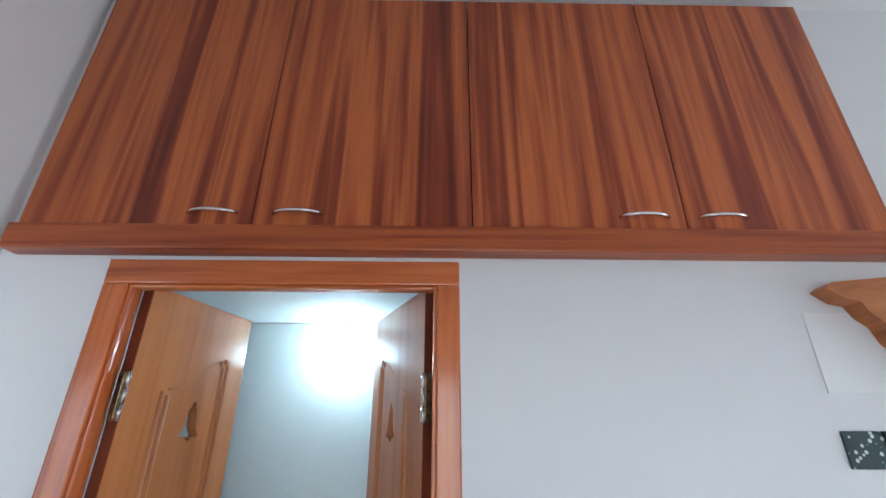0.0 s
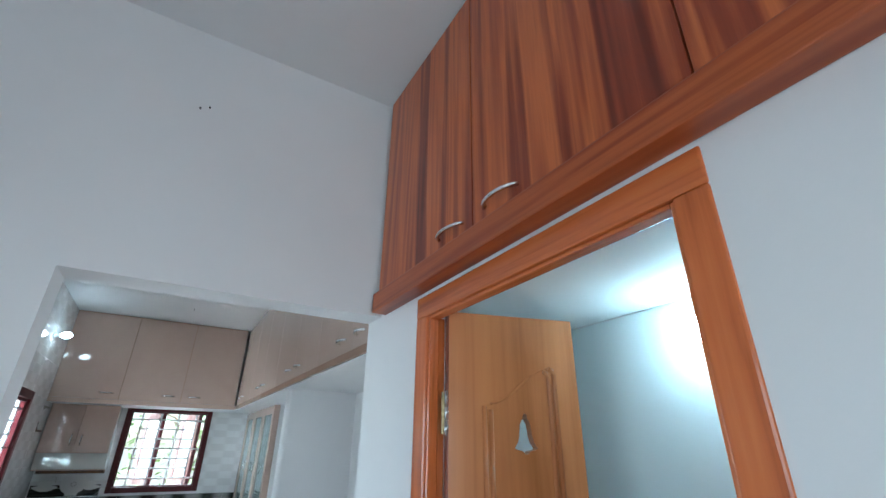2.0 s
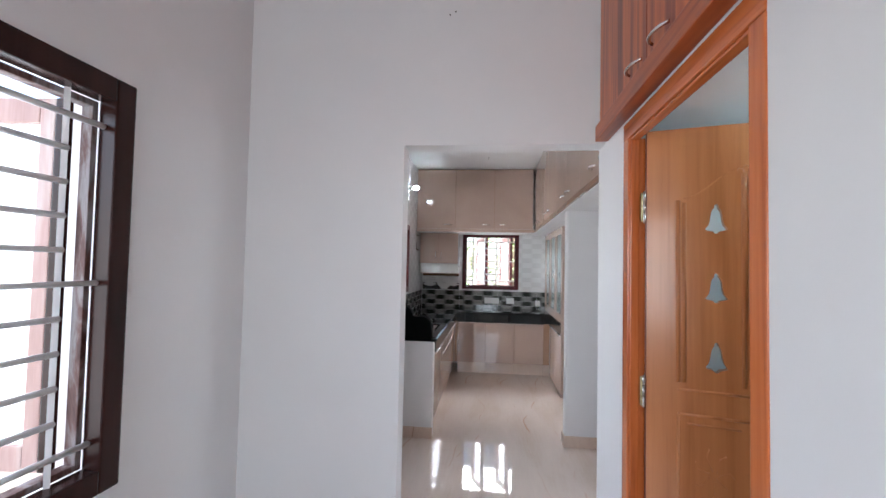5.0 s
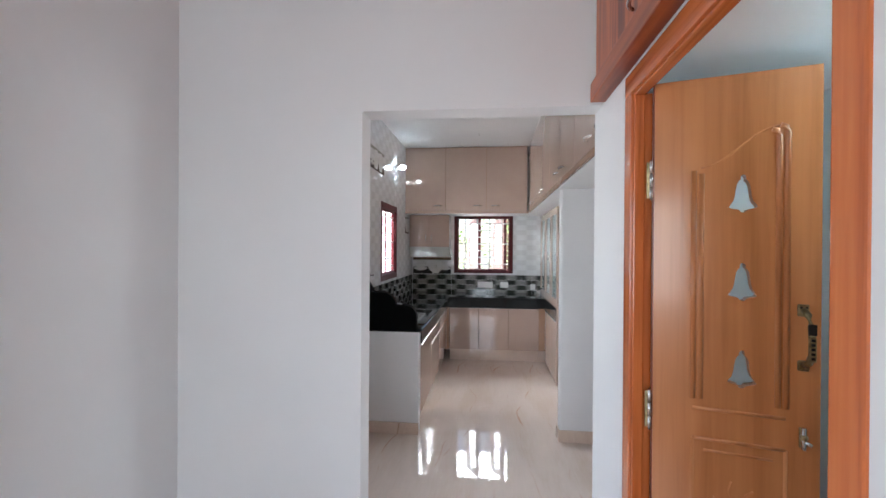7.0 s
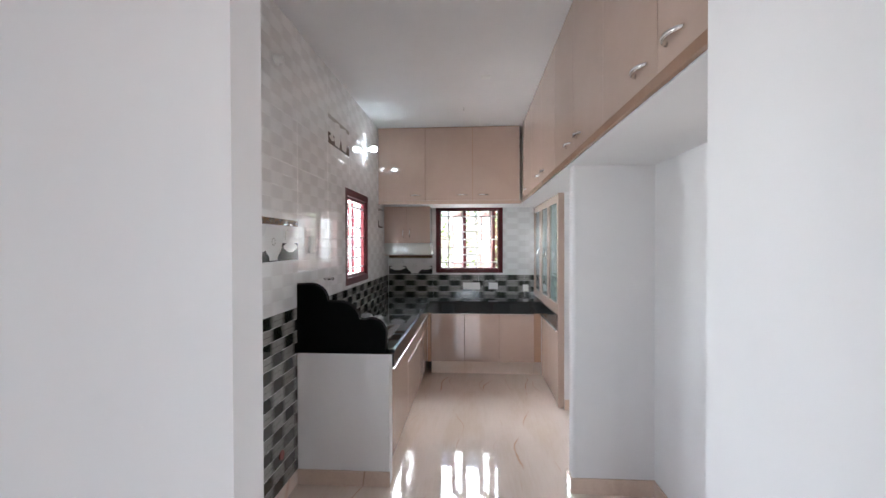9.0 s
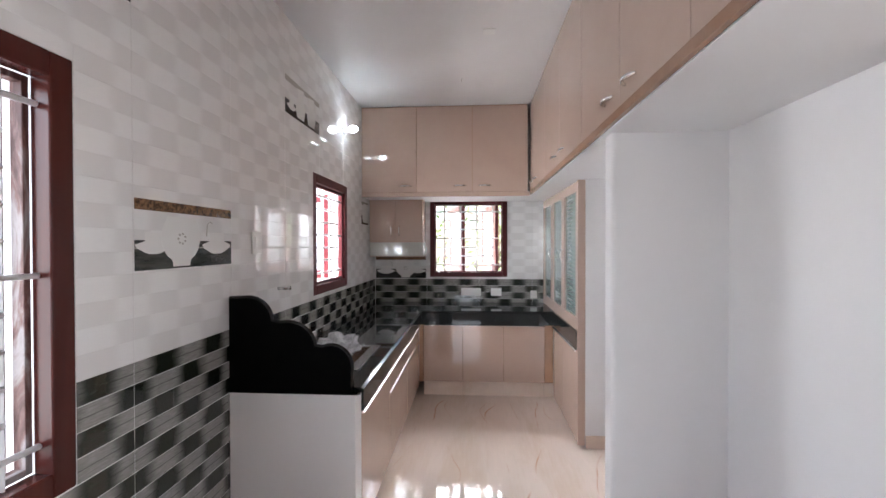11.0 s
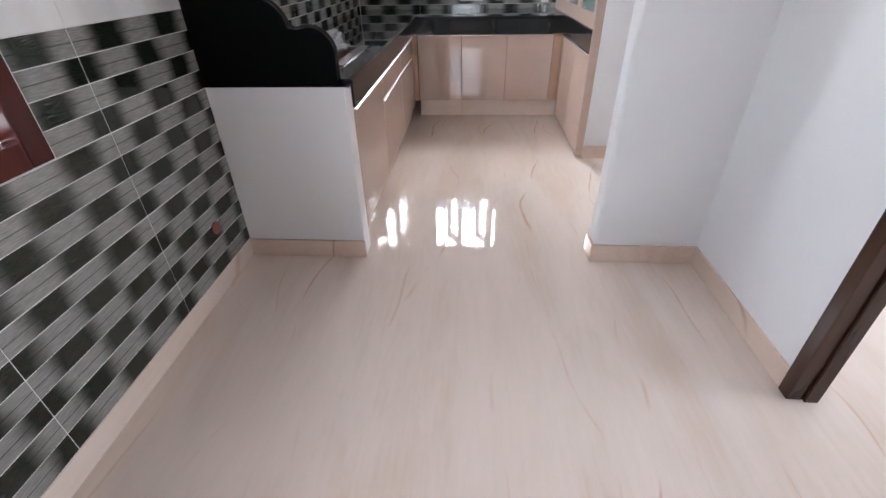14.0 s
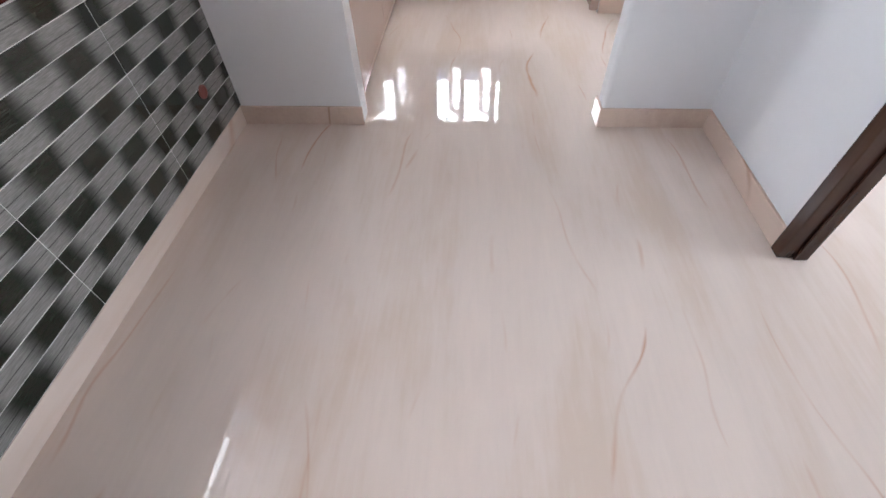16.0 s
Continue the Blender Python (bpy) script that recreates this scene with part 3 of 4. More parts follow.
# ---- hall: washroom double door ----
def door_frame():
    root = thing("door_1", (0, 0, 0), "varnished orange-brown timber door frame", "door frame", "", "structure")
    x0, x1, zt, w0, w1, h = -0.366, 0.493, 2.124, 0.06, 0.054, 0.062
    for nm, a, b, c, d, mat in (("post", x0, x0 + w0, 0, zt - h - 0.0005, FRAME_UP), ("post", x1 - w1, x1, 0, zt - h - 0.0005, FRAME_UP), ("head", x0, x1, zt - h, zt, FRAME_ACROSS)):
        part(nm, boxed(a, b, 2.337, 2.398 if a == x0 and nm == "post" else 2.38, c, d, 0.004), mat, root)
    # planted stop bead inside
    t = 0.009
    for nm, a, b, c, d, mat in (("bead", x0 + w0 + 0.0005, x0 + w0 + t, 0, zt - h - 0.001, FRAME_UP), ("bead", x1 - w1 - t, x1 - w1 - 0.0005, 0, zt - h - 0.001, FRAME_UP), ("bead", x0 + w0 + t + 0.0005, x1 - w1 - t - 0.0005, zt - h - t, zt - h - 0.0005, FRAME_ACROSS)):
        part(nm, boxed(a, b, 2.344, 2.374, c, d, 0.003), mat, root)


door_frame()


def bell(cu, cv, w, h):
    """The outline of a hanging bell."""
    half = [(0.0, 1.0), (0.13, 0.985), (0.2, 0.93), (0.19, 0.87), (0.32, 0.83), (0.45, 0.74), (0.52, 0.6), (0.58, 0.43), (0.7, 0.29), (0.88, 0.21), (1.0, 0.15), (0.86, 0.11), (0.52, 0.09), (0.28, 0.07), (0.2, 0.02), (0.08, 0.0)]
    left = [(-a, b) for a, b in half[:0:-1]]
    return [(cu + a * w / 2, cv + (b - 0.5) * h) for a, b in half + left]


def door_leaf(at, mirrored, hardware):
    s = -1 if mirrored else 1
    W, H, T = 0.372, 2.046, 0.03
    root = thing("door_leaf", at, "teak-finish panelled door leaf with bell cut-outs, standing open", "door", "washroom door leaves")
    bm = bmesh.new()
    rim = [(0, 0.01), (W, 0.01), (W, H), (0, H)]
    bells = [bell(0.208, c, 0.064, 0.098) for c in (1.735, 1.506, 1.279)]
    outline(bm, [rim, *bells], T, Matrix.Diagonal((s, 1, 1, 1)))
    bmesh.ops.recalc_face_normals(bm, faces=bm.faces)
    panel = part("panel", bm, TEAK, root)
    part("edge_strip", boxed(min(-0.004 * s, -0.0005 * s), max(-0.004 * s, -0.0005 * s), 0.0, T, 0.01, H), TEAK_EDGE, root, "dark reddish hinge edge")
    for face, o in ((-1, 0.003), (1, T - 0.003)):
        def rod(pts, r=0.006):
            b2 = bmesh.new()
            tube(b2, [((u * 1.04 + 0.008) * s, o, v) for u, v in pts], r, 8, 1.0)
            part("moulding", b2, TEAK, panel)
        for d in (0.0, 0.017):
            rod([(0.085 + d, 1.19), (0.085 + d, 1.80 - d * 0.5)], 0.008)
            rod([(0.283 - d, 1.19), (0.283 - d, 1.888 - d * 0.5), (0.279 - d, 1.90 - d * 0.5), (0.268 - d, 1.904 - d * 0.5)], 0.008)
        rod([(0.10 + 0.168 * k / 10, 1.806 + 0.098 * (k / 10) ** 2 * (3 - 2 * k / 10)) for k in range(11)], 0.0042)
        rod([(0.085, 1.165), (0.283, 1.165)])
        rod([(0.085, 1.085), (0.283, 1.085)])
        rod([(0.085, 1.085), (0.085, 0.25), (0.283, 0.25), (0.283, 1.085)])
        rod([(0.11, 1.055), (0.258, 1.055)], 0.005)
        # carved spray of petals in the lower panel
        for k in range(7):
            a = k * 2 * math.pi / 7
            cu, cv = 0.184, 0.90
            rod([(cu + 0.012 * math.cos(a), cv + 0.012 * math.sin(a)), (cu + 0.045 * math.cos(a + 0.25), cv + 0.06 * math.sin(a + 0.25)), (cu + 0.055 * math.cos(a), cv + 0.085 * math.sin(a))], 0.004)
        rod([(0.184, 0.84), (0.178, 0.7), (0.184, 0.45)], 0.004)
    # hinges on the hung edge
    for z in (1.78, 1.145, 0.35):
        hg = part("hinge", boxed(min(-0.004 * s, -0.007 * s), max(-0.004 * s, -0.007 * s), 0.001, T - 0.001, z - 0.055, z + 0.055), BRASS, root, "brass butt hinge")
        part("hinge_plate", boxed(min(-0.009 * s, -0.02 * s), max(-0.009 * s, -0.02 * s), -0.003, 0.0, z - 0.05, z + 0.05, 0.001), BRASS, hg)
        for k in range(3):
            b2 = bmesh.new()
            turned(b2, [(0.0052, z - 0.055 + 0.037 * k), (0.0052, z - 0.019 + 0.037 * k)], 10, Matrix.Translation((-0.008 * s, -0.004, 0)))
            part("knuckle", b2, STEEL, hg)
        for k in range(4):
            b2 = bmesh.new()
            turned(b2, [(0.0042, 0), (0.0042, 0.0012), (0.002, 0.0012)], 8, pose((-0.007 if s > 0 else 0.0058), 0.010 + 0.011 * (k % 2), z - 0.04 + 0.027 * k, 0, 90, 0))
            part("screw", b2, BLACKMETAL, hg)
    if hardware:
        o, u = -0.001, 0.336
        h = part("pull_handle", boxed(u - 0.013, u + 0.011, o - 0.006, o, 1.425, 1.455, 0.004), BRASS, root, "ornate antique-brass pull handle")
        b2 = bmesh.new()
        tube(b2, [(u, o - 0.004, 1.44), (u + 0.003, o - 0.022, 1.43), (u + 0.006, o - 0.033, 1.405), (u + 0.007, o - 0.036, 1.37), (u + 0.007, o - 0.035, 1.335), (u + 0.004, o - 0.026, 1.315), (u, o - 0.004, 1.307)], 0.0078, 10)
        part("grip", b2, BRASS, h)
        part("grip_inlay", boxed(u - 0.003, u + 0.014, o - 0.0455, o - 0.041, 1.385, 1.412, 0.002), BLACKMETAL, h)
        part("grip_plate", boxed(u - 0.001, u + 0.013, o - 0.0455, o - 0.041, 1.322, 1.38, 0.002), BRASS, h, "cast patterned brass grip")
        for k in range(5):
            part("grip_bead", boxed(u + 0.002, u + 0.010, o - 0.047, o - 0.0457, 1.327 + 0.011 * k, 1.333 + 0.011 * k, 0.0005), BLACKMETAL, h)
        for d in (-0.006, 0.005):
            b2 = bmesh.new()
            turned(b2, [(0.003, 0), (0.003, 0.0012), (0.001, 0.0012)], 8, pose(u + d, o - 0.006, 1.447, 90))
            part("screw", b2, BLACKMETAL, h)
        part("foot", boxed(u - 0.012, u + 0.012, o - 0.006, o, 1.29, 1.316, 0.004), BRASS, h)
        l = part("bolt", boxed(u - 0.008, u + 0.009, o - 0.006, o, 1.10, 1.15, 0.003), BRASS, root, "small brass slide bolt")
        b2 = bmesh.new()
        tube(b2, [(u, o - 0.010, 1.098), (u, o - 0.010, 1.152)], 0.005, 8)
        tube(b2, [(u, o - 0.010, 1.12), (u + 0.014, o - 0.02, 1.112)], 0.0045, 8)
        part("bolt_bar", b2, STEEL, l)
        b2 = bmesh.new()
        turned(b2, [(0.0085, 0), (0.009, 0.006), (0.006, 0.010), (0.002, 0.011)], 12, pose(u, o - 0.006, 1.128, 90))
        part("bolt_boss", b2, BRASS, l)
    return root


door_leaf(pose(-0.272, 2.391, 0.028, 0, 0, 73.5), False, True)
door_leaf(pose(0.408, 2.405, 0.028, 0, 0, -64), True, False)


# ---- washroom lamp ----
def bulb_lamp(name, at, aim, mat, label, size):
    m = look(at, aim) @ pose(0, 0, 0, 180, 0, 0)
    root = thing(name, m, label, "lamp")
    bm = bmesh.new()
    turned(bm, [(0.036, 0.0), (0.036, 0.012), (0.022, 0.016), (0.02, 0.045), (0.016, 0.05)], 20)
    part("holder", bm, WHITE_PLASTIC, root)
    bm = bmesh.new()
    turned(bm, [(0.013, 0.045), (0.016, 0.052), (size * 0.75, 0.062), (size, 0.08), (size, 0.10), (size * 0.8, 0.122), (size * 0.4, 0.134), (0.003, 0.137)], 20)
    part("bulb", bm, mat, root, "switched-on bulb")


bulb_lamp("wall_lamp", (0.095, 3.026, 2.085), (0.09, 2.9, 1.985), BULB_COOL, "lit white bulb on the washroom wall", 0.034)
bulb_lamp("wall_lamp", (-4.65, 0.705, 2.645), (-4.645, 0.82, 2.655), BULB_WHITE, "lit white bulb on the kitchen tiles", 0.03)


holder = thing("lamp_holder", pose(-2.45, 0.7045, 2.72, -90), "empty white batten lamp holder on the tiles", "lamp holder")
bm = bmesh.new()
turned(bm, [(0.034, 0.0), (0.034, 0.012), (0.022, 0.018), (0.02, 0.05), (0.014, 0.052), (0.013, 0.03)], 20)
part("base", bm, WHITE_PLASTIC, holder)
rose = thing("ceiling_plate", (-3.73, 2.0, CEILING), "small square white cover plate on the ceiling", "plate")
part("cover", boxed(-0.04, 0.04, -0.04, 0.04, -0.006, -0.0005, 0.002), WHITE_PLASTIC, rose)
rose = thing("ceiling_hook", (-4.58, 1.79, CEILING), "small grey screw hook in the white ceiling", "hook")
bm = bmesh.new()
tube(bm, [(0, 0, 0), (0, 0, -0.02), (0.012, 0, -0.03), (0.02, 0, -0.02)], 0.004, 6)
part("screw_hook", bm, STEEL, rose)


# ---- hall: carved bracket and fittings at the edge of the view ----
def carved_bracket():
    root = thing("wooden_bracket", (1.535, HALL_N, 1.8), "carved orange-brown teak wall bracket with a scrolled edge", "bracket")
    prof = [(0.30, 0.30), (0.02, 0.245), (-0.02, 0.275), (-0.165, 0.262), (-0.185, 0.248), (-0.15, 0.222), (-0.115, 0.215), (-0.1, 0.185), (-0.075, 0.165), (-0.06, 0.125), (-0.035, 0.1), (-0.015, 0.085), (-0.02, 0.065), (0.01, 0.045), (0.06, 0.03), (0.08, -0.02), (0.13, -0.06), (0.30, -0.09)]
    bm = bmesh.new()
    outline(bm, [prof], 0.05, Matrix.Translation((0, -0.052, 0)))
    part("board", bm, CARVED, root)


carved_bracket()
box_plate = thing("switch_box", (1.40, HALL_N, 1.70), "perforated metal switch box let into the wall", "switch")
part("cover", boxed(-0.09, 0.09, -0.006, -0.001, -0.037, 0.037, 0.002), PERF, box_plate)
# solid dark plate stands in for the shade inside the opening
part("opening", boxed(0.0, 0.08, -0.009, -0.0065, -0.033, 0.037), BLACKMETAL, box_plate)
plate = thing("wall_plate", (1.42, HALL_N, 1.91), "plain white cover plate on the wall", "plate")
part("plate", boxed(-0.105, 0.11, -0.003, -0.0005, -0.095, 0.09, 0.001), PLASTER, plate)
hooks = thing("wall_hook", (PART_E + 0.001, 1.66, 2.745), "tiny dark screw hook in the white wall", "hook")
bm = bmesh.new()
tube(bm, [(0, -0.012, -0.006), (0.006, -0.012, -0.006)], 0.003, 6)
part("screw", bm, BLACKMETAL, hooks)
bm = bmesh.new()
tube(bm, [(0, 0.014, 0.008), (0.006, 0.014, 0.008)], 0.003, 6)
part("screw", bm, BLACKMETAL, hooks)


# ---- dining: dark door frame to the next room ----
frame2 = thing("door_2", (0, 0, 0), "dark brown polished timber door frame", "door frame", "", "structure")
part("post", boxed(-1.945, -1.893, 3.024, 3.13, 0.001, 2.135, 0.005), DOOR_DARK, frame2)
part("post", boxed(-0.992, -0.94, 3.024, 3.13, 0.001, 2.135, 0.005), DOOR_DARK, frame2)
part("head", boxed(-1.8925, -0.9925, 3.024, 3.13, 2.075, 2.135, 0.005), DOOR_DARK, frame2)
part("rebate", boxed(-1.8925, -1.882, 3.08, 3.128, 0.001, 2.074, 0.003), DOOR_DARK, frame2)


# ---- kitchen: end wall of the counter, granite guard ----
structure("counter_end_wall", boxed(-2.86, -2.75, 0.706, 1.33, 0, 0.883, 0.003), PLASTER, "white plastered end wall of the counter", "wall")


def granite_guard():
    root = thing("granite_guard", (-2.78, 0.706, 0.8875), "polished black granite side guard with a scalloped edge", "splash guard")
    pts = [(0.0, 0.003), (0.602, 0.003), (0.602, 0.11)]
    for cu, cv, r0, r1, a0, a1 in ((0.505, 0.125, 0.1, 0.105, 0, 115), (0.29, 0.215, 0.135, 0.125, 5, 105), (0.095, 0.345, 0.115, 0.112, 0, 92)):
        for k in range(9):
            a = radians(a0 + (a1 - a0) * k / 8)
            pts.append((cu + r0 * math.cos(a), cv + r1 * math.sin(a)))
    pts.append((0.0, 0.452))
    bm = bmesh.new()
    outline(bm, [pts], 0.022, pose(0.03, 0, 0, 0, 0, 90))
    # the slab takes the granite copy with its shade put into the colour
    part("slab", bm, GUARD_SHADE, root)
    bm = bmesh.new()
    tube(bm, [(0.019, u, v) for u, v in pts[1:]], 0.0118, 8)
    part("rounded_edge", bm, POLISHED, root, "rounded polished edge")


granite_guard()

# ---- kitchen: worktop, sink ----
worktop = thing("worktop", (-4, 1, 0.9), "polished black granite worktop round the kitchen", "worktop")
wm = Matrix.Translation((-4, 1, 0.9)).inverted()


def to_worktop(nm, bm, mat):
    bmesh.ops.transform(bm, matrix=wm, verts=bm.verts)
    return part(nm, bm, mat, worktop)


to_worktop("slab", slab("z", B_FACE + 0.014, -2.783, 0.706, 1.345, 0.885, 0.91, [(-3.62, -3.10, 0.88, 1.22)]), GRANITE)
to_worktop("slab", boxed(B_FACE + 0.014, -5.27, 1.345, 2.72, 0.885, 0.91), GRANITE)
to_worktop("slab", boxed(-5.27, -4.23, 2.70, 2.735, 0.885, 0.91), GRANITE)
to_worktop("fascia", boxed(-5.29, -2.862, 1.318, 1.341, 0.765, 0.884), GRANITE)
to_worktop("fascia", boxed(-5.297, -5.274, 1.342, 2.715, 0.765, 0.884), GRANITE)
to_worktop("fascia", boxed(-5.273, -4.24, 2.704, 2.73, 0.765, 0.884), GRANITE)
to_worktop("end_edge", boxed(-2.782, -2.744, 0.707, 1.34, 0.8835, 0.8885), POLISHED)
to_worktop("fascia", boxed(-2.861, -2.785, 1.331, 1.341, 0.872, 0.884), GRANITE)


def prism(axis, a, b, profile):
    """A bar with a constant section along x or y."""
    bm = bmesh.new()
    ends = [[bm.verts.new((u, p, z) if axis == "x" else (p, u, z)) for p, z in profile] for u in (a, b)]
    n = len(profile)
    for k in range(n):
        bm.faces.new((ends[0][k], ends[0][(k + 1) % n], ends[1][(k + 1) % n], ends[1][k]))
    bm.faces.new(ends[0][::-1])
    bm.faces.new(ends[1])
    bmesh.ops.recalc_face_normals(bm, faces=bm.faces)
    return bm


def lip(p, z, sign=1, out=0.044):
    """Section of a finger rail with a sloped top."""
    return [(p, z), (p + sign * out, z), (p + sign * out, z + 0.004), (p + sign * (out - 0.008), z + 0.009), (p, z + 0.012)]


to_worktop("nosing", prism("x", -5.27, -2.783, [(1.3455, 0.885), (1.362, 0.885), (1.362, 0.9025), (1.3455, 0.9095)]), POLISHED)
to_worktop("nosing", prism("y", 1.364, 2.699, [(-5.2695, 0.885), (-5.259, 0.885), (-5.259, 0.9005), (-5.2695, 0.9095)]), POLISHED)

sink = thing("sink", (-3.36, 1.05, 0.91), "stainless steel sink let into the black worktop", "sink")
sm = Matrix.Translation((-3.36, 1.05, 0.91)).inverted()
bm = slab("z", -3.66, -3.06, 0.84, 1.26, 0.9105, 0.914, [(-3.60, -3.12, 0.90, 1.20)])
bmesh.ops.transform(bm, matrix=sm, verts=bm.verts)
part("rim", bm, STEEL, sink)
bm = bmesh.new()
for b in ((-3.605, -3.115, 0.895, 1.205, 0.70, 0.705), (-3.605, -3.60, 0.895, 1.205, 0.706, 0.91), (-3.12, -3.115, 0.895, 1.205, 0.706, 0.91), (-3.599, -3.121, 0.895, 0.90, 0.706, 0.91), (-3.599, -3.121, 1.20, 1.205, 0.706, 0.91)):
    box(bm, *b)
bmesh.ops.transform(bm, matrix=sm, verts=bm.verts)
part("bowl", bm, STEEL, sink)

wrap = thing("wrapped_fitting", (-3.42, 1.03, 0.92), "sink fitting in crumpled clear plastic wrap, lying across the sink", "plastic bag")
bm = bmesh.new()
bmesh.ops.create_icosphere(bm, subdivisions=4, radius=1.0)
for v in bm.verts:
    n1 = noise.noise(v.co * 2.3) * 0.35 + noise.noise(v.co * 6.0 + Vector((3, 1, 2))) * 0.16
    v.co = Vector((v.co.x * 0.19, v.co.y * 0.13, max(v.co.z, -0.4) * 0.075 + 0.03)) * (1 + n1)
part("bag", bm, WRAP, wrap)
for i in range(4):
    bm = bmesh.new()
    tube(bm, [(-0.24, -0.13 + 0.08 * i, 0.0), (0.24, -0.13 + 0.08 * i, 0.0)], 0.005, 6)
    part("grate_bar", bm, BLACKMETAL, wrap)

tap = thing("tap_stub", (-3.29, 0.706, 1.335), "short steel water pipe stub out of the tiles", "tap")
bm = bmesh.new()
tube(bm, [(0, 0, 0), (0, 0.065, 0.004)], 0.01, 10)
part("pipe", bm, STEEL, tap)
bm = bmesh.new()
tube(bm, [(0, 0.065, 0.004), (0, 0.078, 0.004)], 0.013, 10)
part("nipple", bm, STEEL, tap)
drain = thing("drain_pipe", (-2.504, 0.706, 0.31), "open red-brown drain pipe end in the dark tiles", "pipe")
bm = bmesh.new()
turned(bm, [(0.030, -0.002), (0.030, 0.004), (0.023, 0.004), (0.022, 0.0005)], 20, pose(0, 0, 0, -90))
part("ring", bm, TERRACOTTA, drain)


def plate_on(nm, at, w, h, axis, label, gang):
    root = thing(nm, at, label, "socket", "switch plates")
    if axis == "x":
        part("plate", boxed(0.0005, 0.012, -w / 2, w / 2, -h / 2, h / 2, 0.003), WHITE_PLASTIC, root)
        for k in range(gang):
            y = -w / 2 + w * (k + 0.5) / gang
            part("rocker", boxed(0.0125, 0.016, y - w / gang * 0.36, y + w / gang * 0.36, -h * 0.3, h * 0.3, 0.0015), WHITE_PLASTIC, root)
    else:
        part("plate", boxed(-w / 2, w / 2, 0.0005, 0.012, -h / 2, h / 2, 0.003), WHITE_PLASTIC, root)
        for k in range(gang):
            x = -w / 2 + w * (k + 0.5) / gang
            part("rocker", boxed(x - w / gang * 0.36, x + w / gang * 0.36, 0.0125, 0.016, -h * 0.3, h * 0.3, 0.0015), WHITE_PLASTIC, root)


plate_on("switch_plate", (-5.955, 1.862, 1.033), 0.235, 0.095, "x", "wide white switch plate on dark tiles", 4)
plate_on("switch_plate", (-5.955, 2.16, 1.035), 0.125, 0.09, "x", "small white socket plate on dark tiles", 2)
plate_on("switch_plate", (-5.955, 2.60, 1.01), 0.075, 0.09, "x", "single grey socket plate beside the cabinet", 1)
plate_on("switch_plate", (-3.02, 0.7045, 1.61), 0.10, 0.12, "y", "small white switch plate on white tiles", 1)


# ---- kitchen: cabinets ----
def in_place(root, nm, bm, mat, parent=None, label=""):
    bmesh.ops.transform(bm, matrix=root.matrix_basis.inverted(), verts=bm.verts)
    return part(nm, bm, mat, parent or root, label)


def bow_handle(root, parent, a, b, out, r=0.0055):
    """A chrome bow between two points of a door's face, standing off along out."""
    a, b, out = Vector(a), Vector(b), Vector(out)
    bm = bmesh.new()
    tube(bm, [a.lerp(b, k / 8) + out * (math.sin(math.pi * k / 8) ** 0.6) for k in range(9)], r, 8)
    return in_place(root, "handle", bm, CHROME, parent, "chrome bow handle")


def base_unit(x0, x1, drawers):
    """A floor cabinet along the outer wall, facing the room."""
    root = thing("base_cabinet", ((x0 + x1) / 2, 1.0, 0), "glossy beige base cabinet under the black worktop", "cabinet", "base cabinets")
    in_place(root, "body", boxed(x0 + 0.001, x1 - 0.001, 0.72, 1.30, 0.12, 0.76), BEIGE_EDGE)
    in_place(root, "plinth", boxed(x0 + 0.001, x1 - 0.001, 1.26, 1.275, 0.001, 0.119), SKIRT, None, "pale marble plinth")
    if drawers:
        d = in_place(root, "drawer_front", boxed(x0 + 0.002, x1 - 0.002, 1.301, 1.32, 0.60, 0.75, 0.002), BEIGE)
        in_place(root, "finger_rail", prism("x", x0 + 0.002, x1 - 0.002, lip(1.302, 0.752)), RAIL, None, "metal finger rail")
        in_place(root, "finger_rail", prism("x", x0 + 0.002, x1 - 0.002, lip(1.302, 0.583, 1, 0.026)), RAIL, None, "metal finger rail")
        in_place(root, "drawer_front", boxed(x0 + 0.002, x1 - 0.002, 1.301, 1.32, 0.122, 0.58, 0.002), BEIGE)
    else:
        in_place(root, "door", boxed(x0 + 0.002, x1 - 0.002, 1.301, 1.32, 0.122, 0.75, 0.002), BEIGE)
        in_place(root, "finger_rail", prism("x", x0 + 0.002, x1 - 0.002, lip(1.302, 0.752)), RAIL, None, "metal finger rail")


base_unit(-3.66, -2.865, False)
base_unit(-4.46, -3.662, True)
base_unit(-5.27, -4.462, True)


def back_unit(y0, y1):
    root = thing("base_cabinet", (-5.6, (y0 + y1) / 2, 0), "glossy beige base cabinet below the back window", "cabinet", "base cabinets")
    in_place(root, "body", boxed(-5.95, -5.315, y0 + 0.001, y1 - 0.001, 0.165, 0.76), BEIGE_EDGE)
    in_place(root, "door", boxed(-5.314, -5.292, y0 + 0.0015, y1 - 0.0015, 0.165, 0.752, 0.002), BEIGE)
    in_place(root, "finger_rail", prism("y", y0 + 0.001, y1 - 0.001, lip(-5.312, 0.752)), RAIL, None, "metal finger rail")
    in_place(root, "plinth", boxed(-5.37, -5.355, y0 + 0.001, y1 - 0.001, 0.001, 0.164), FLOOR, None, "pale marble plinth")


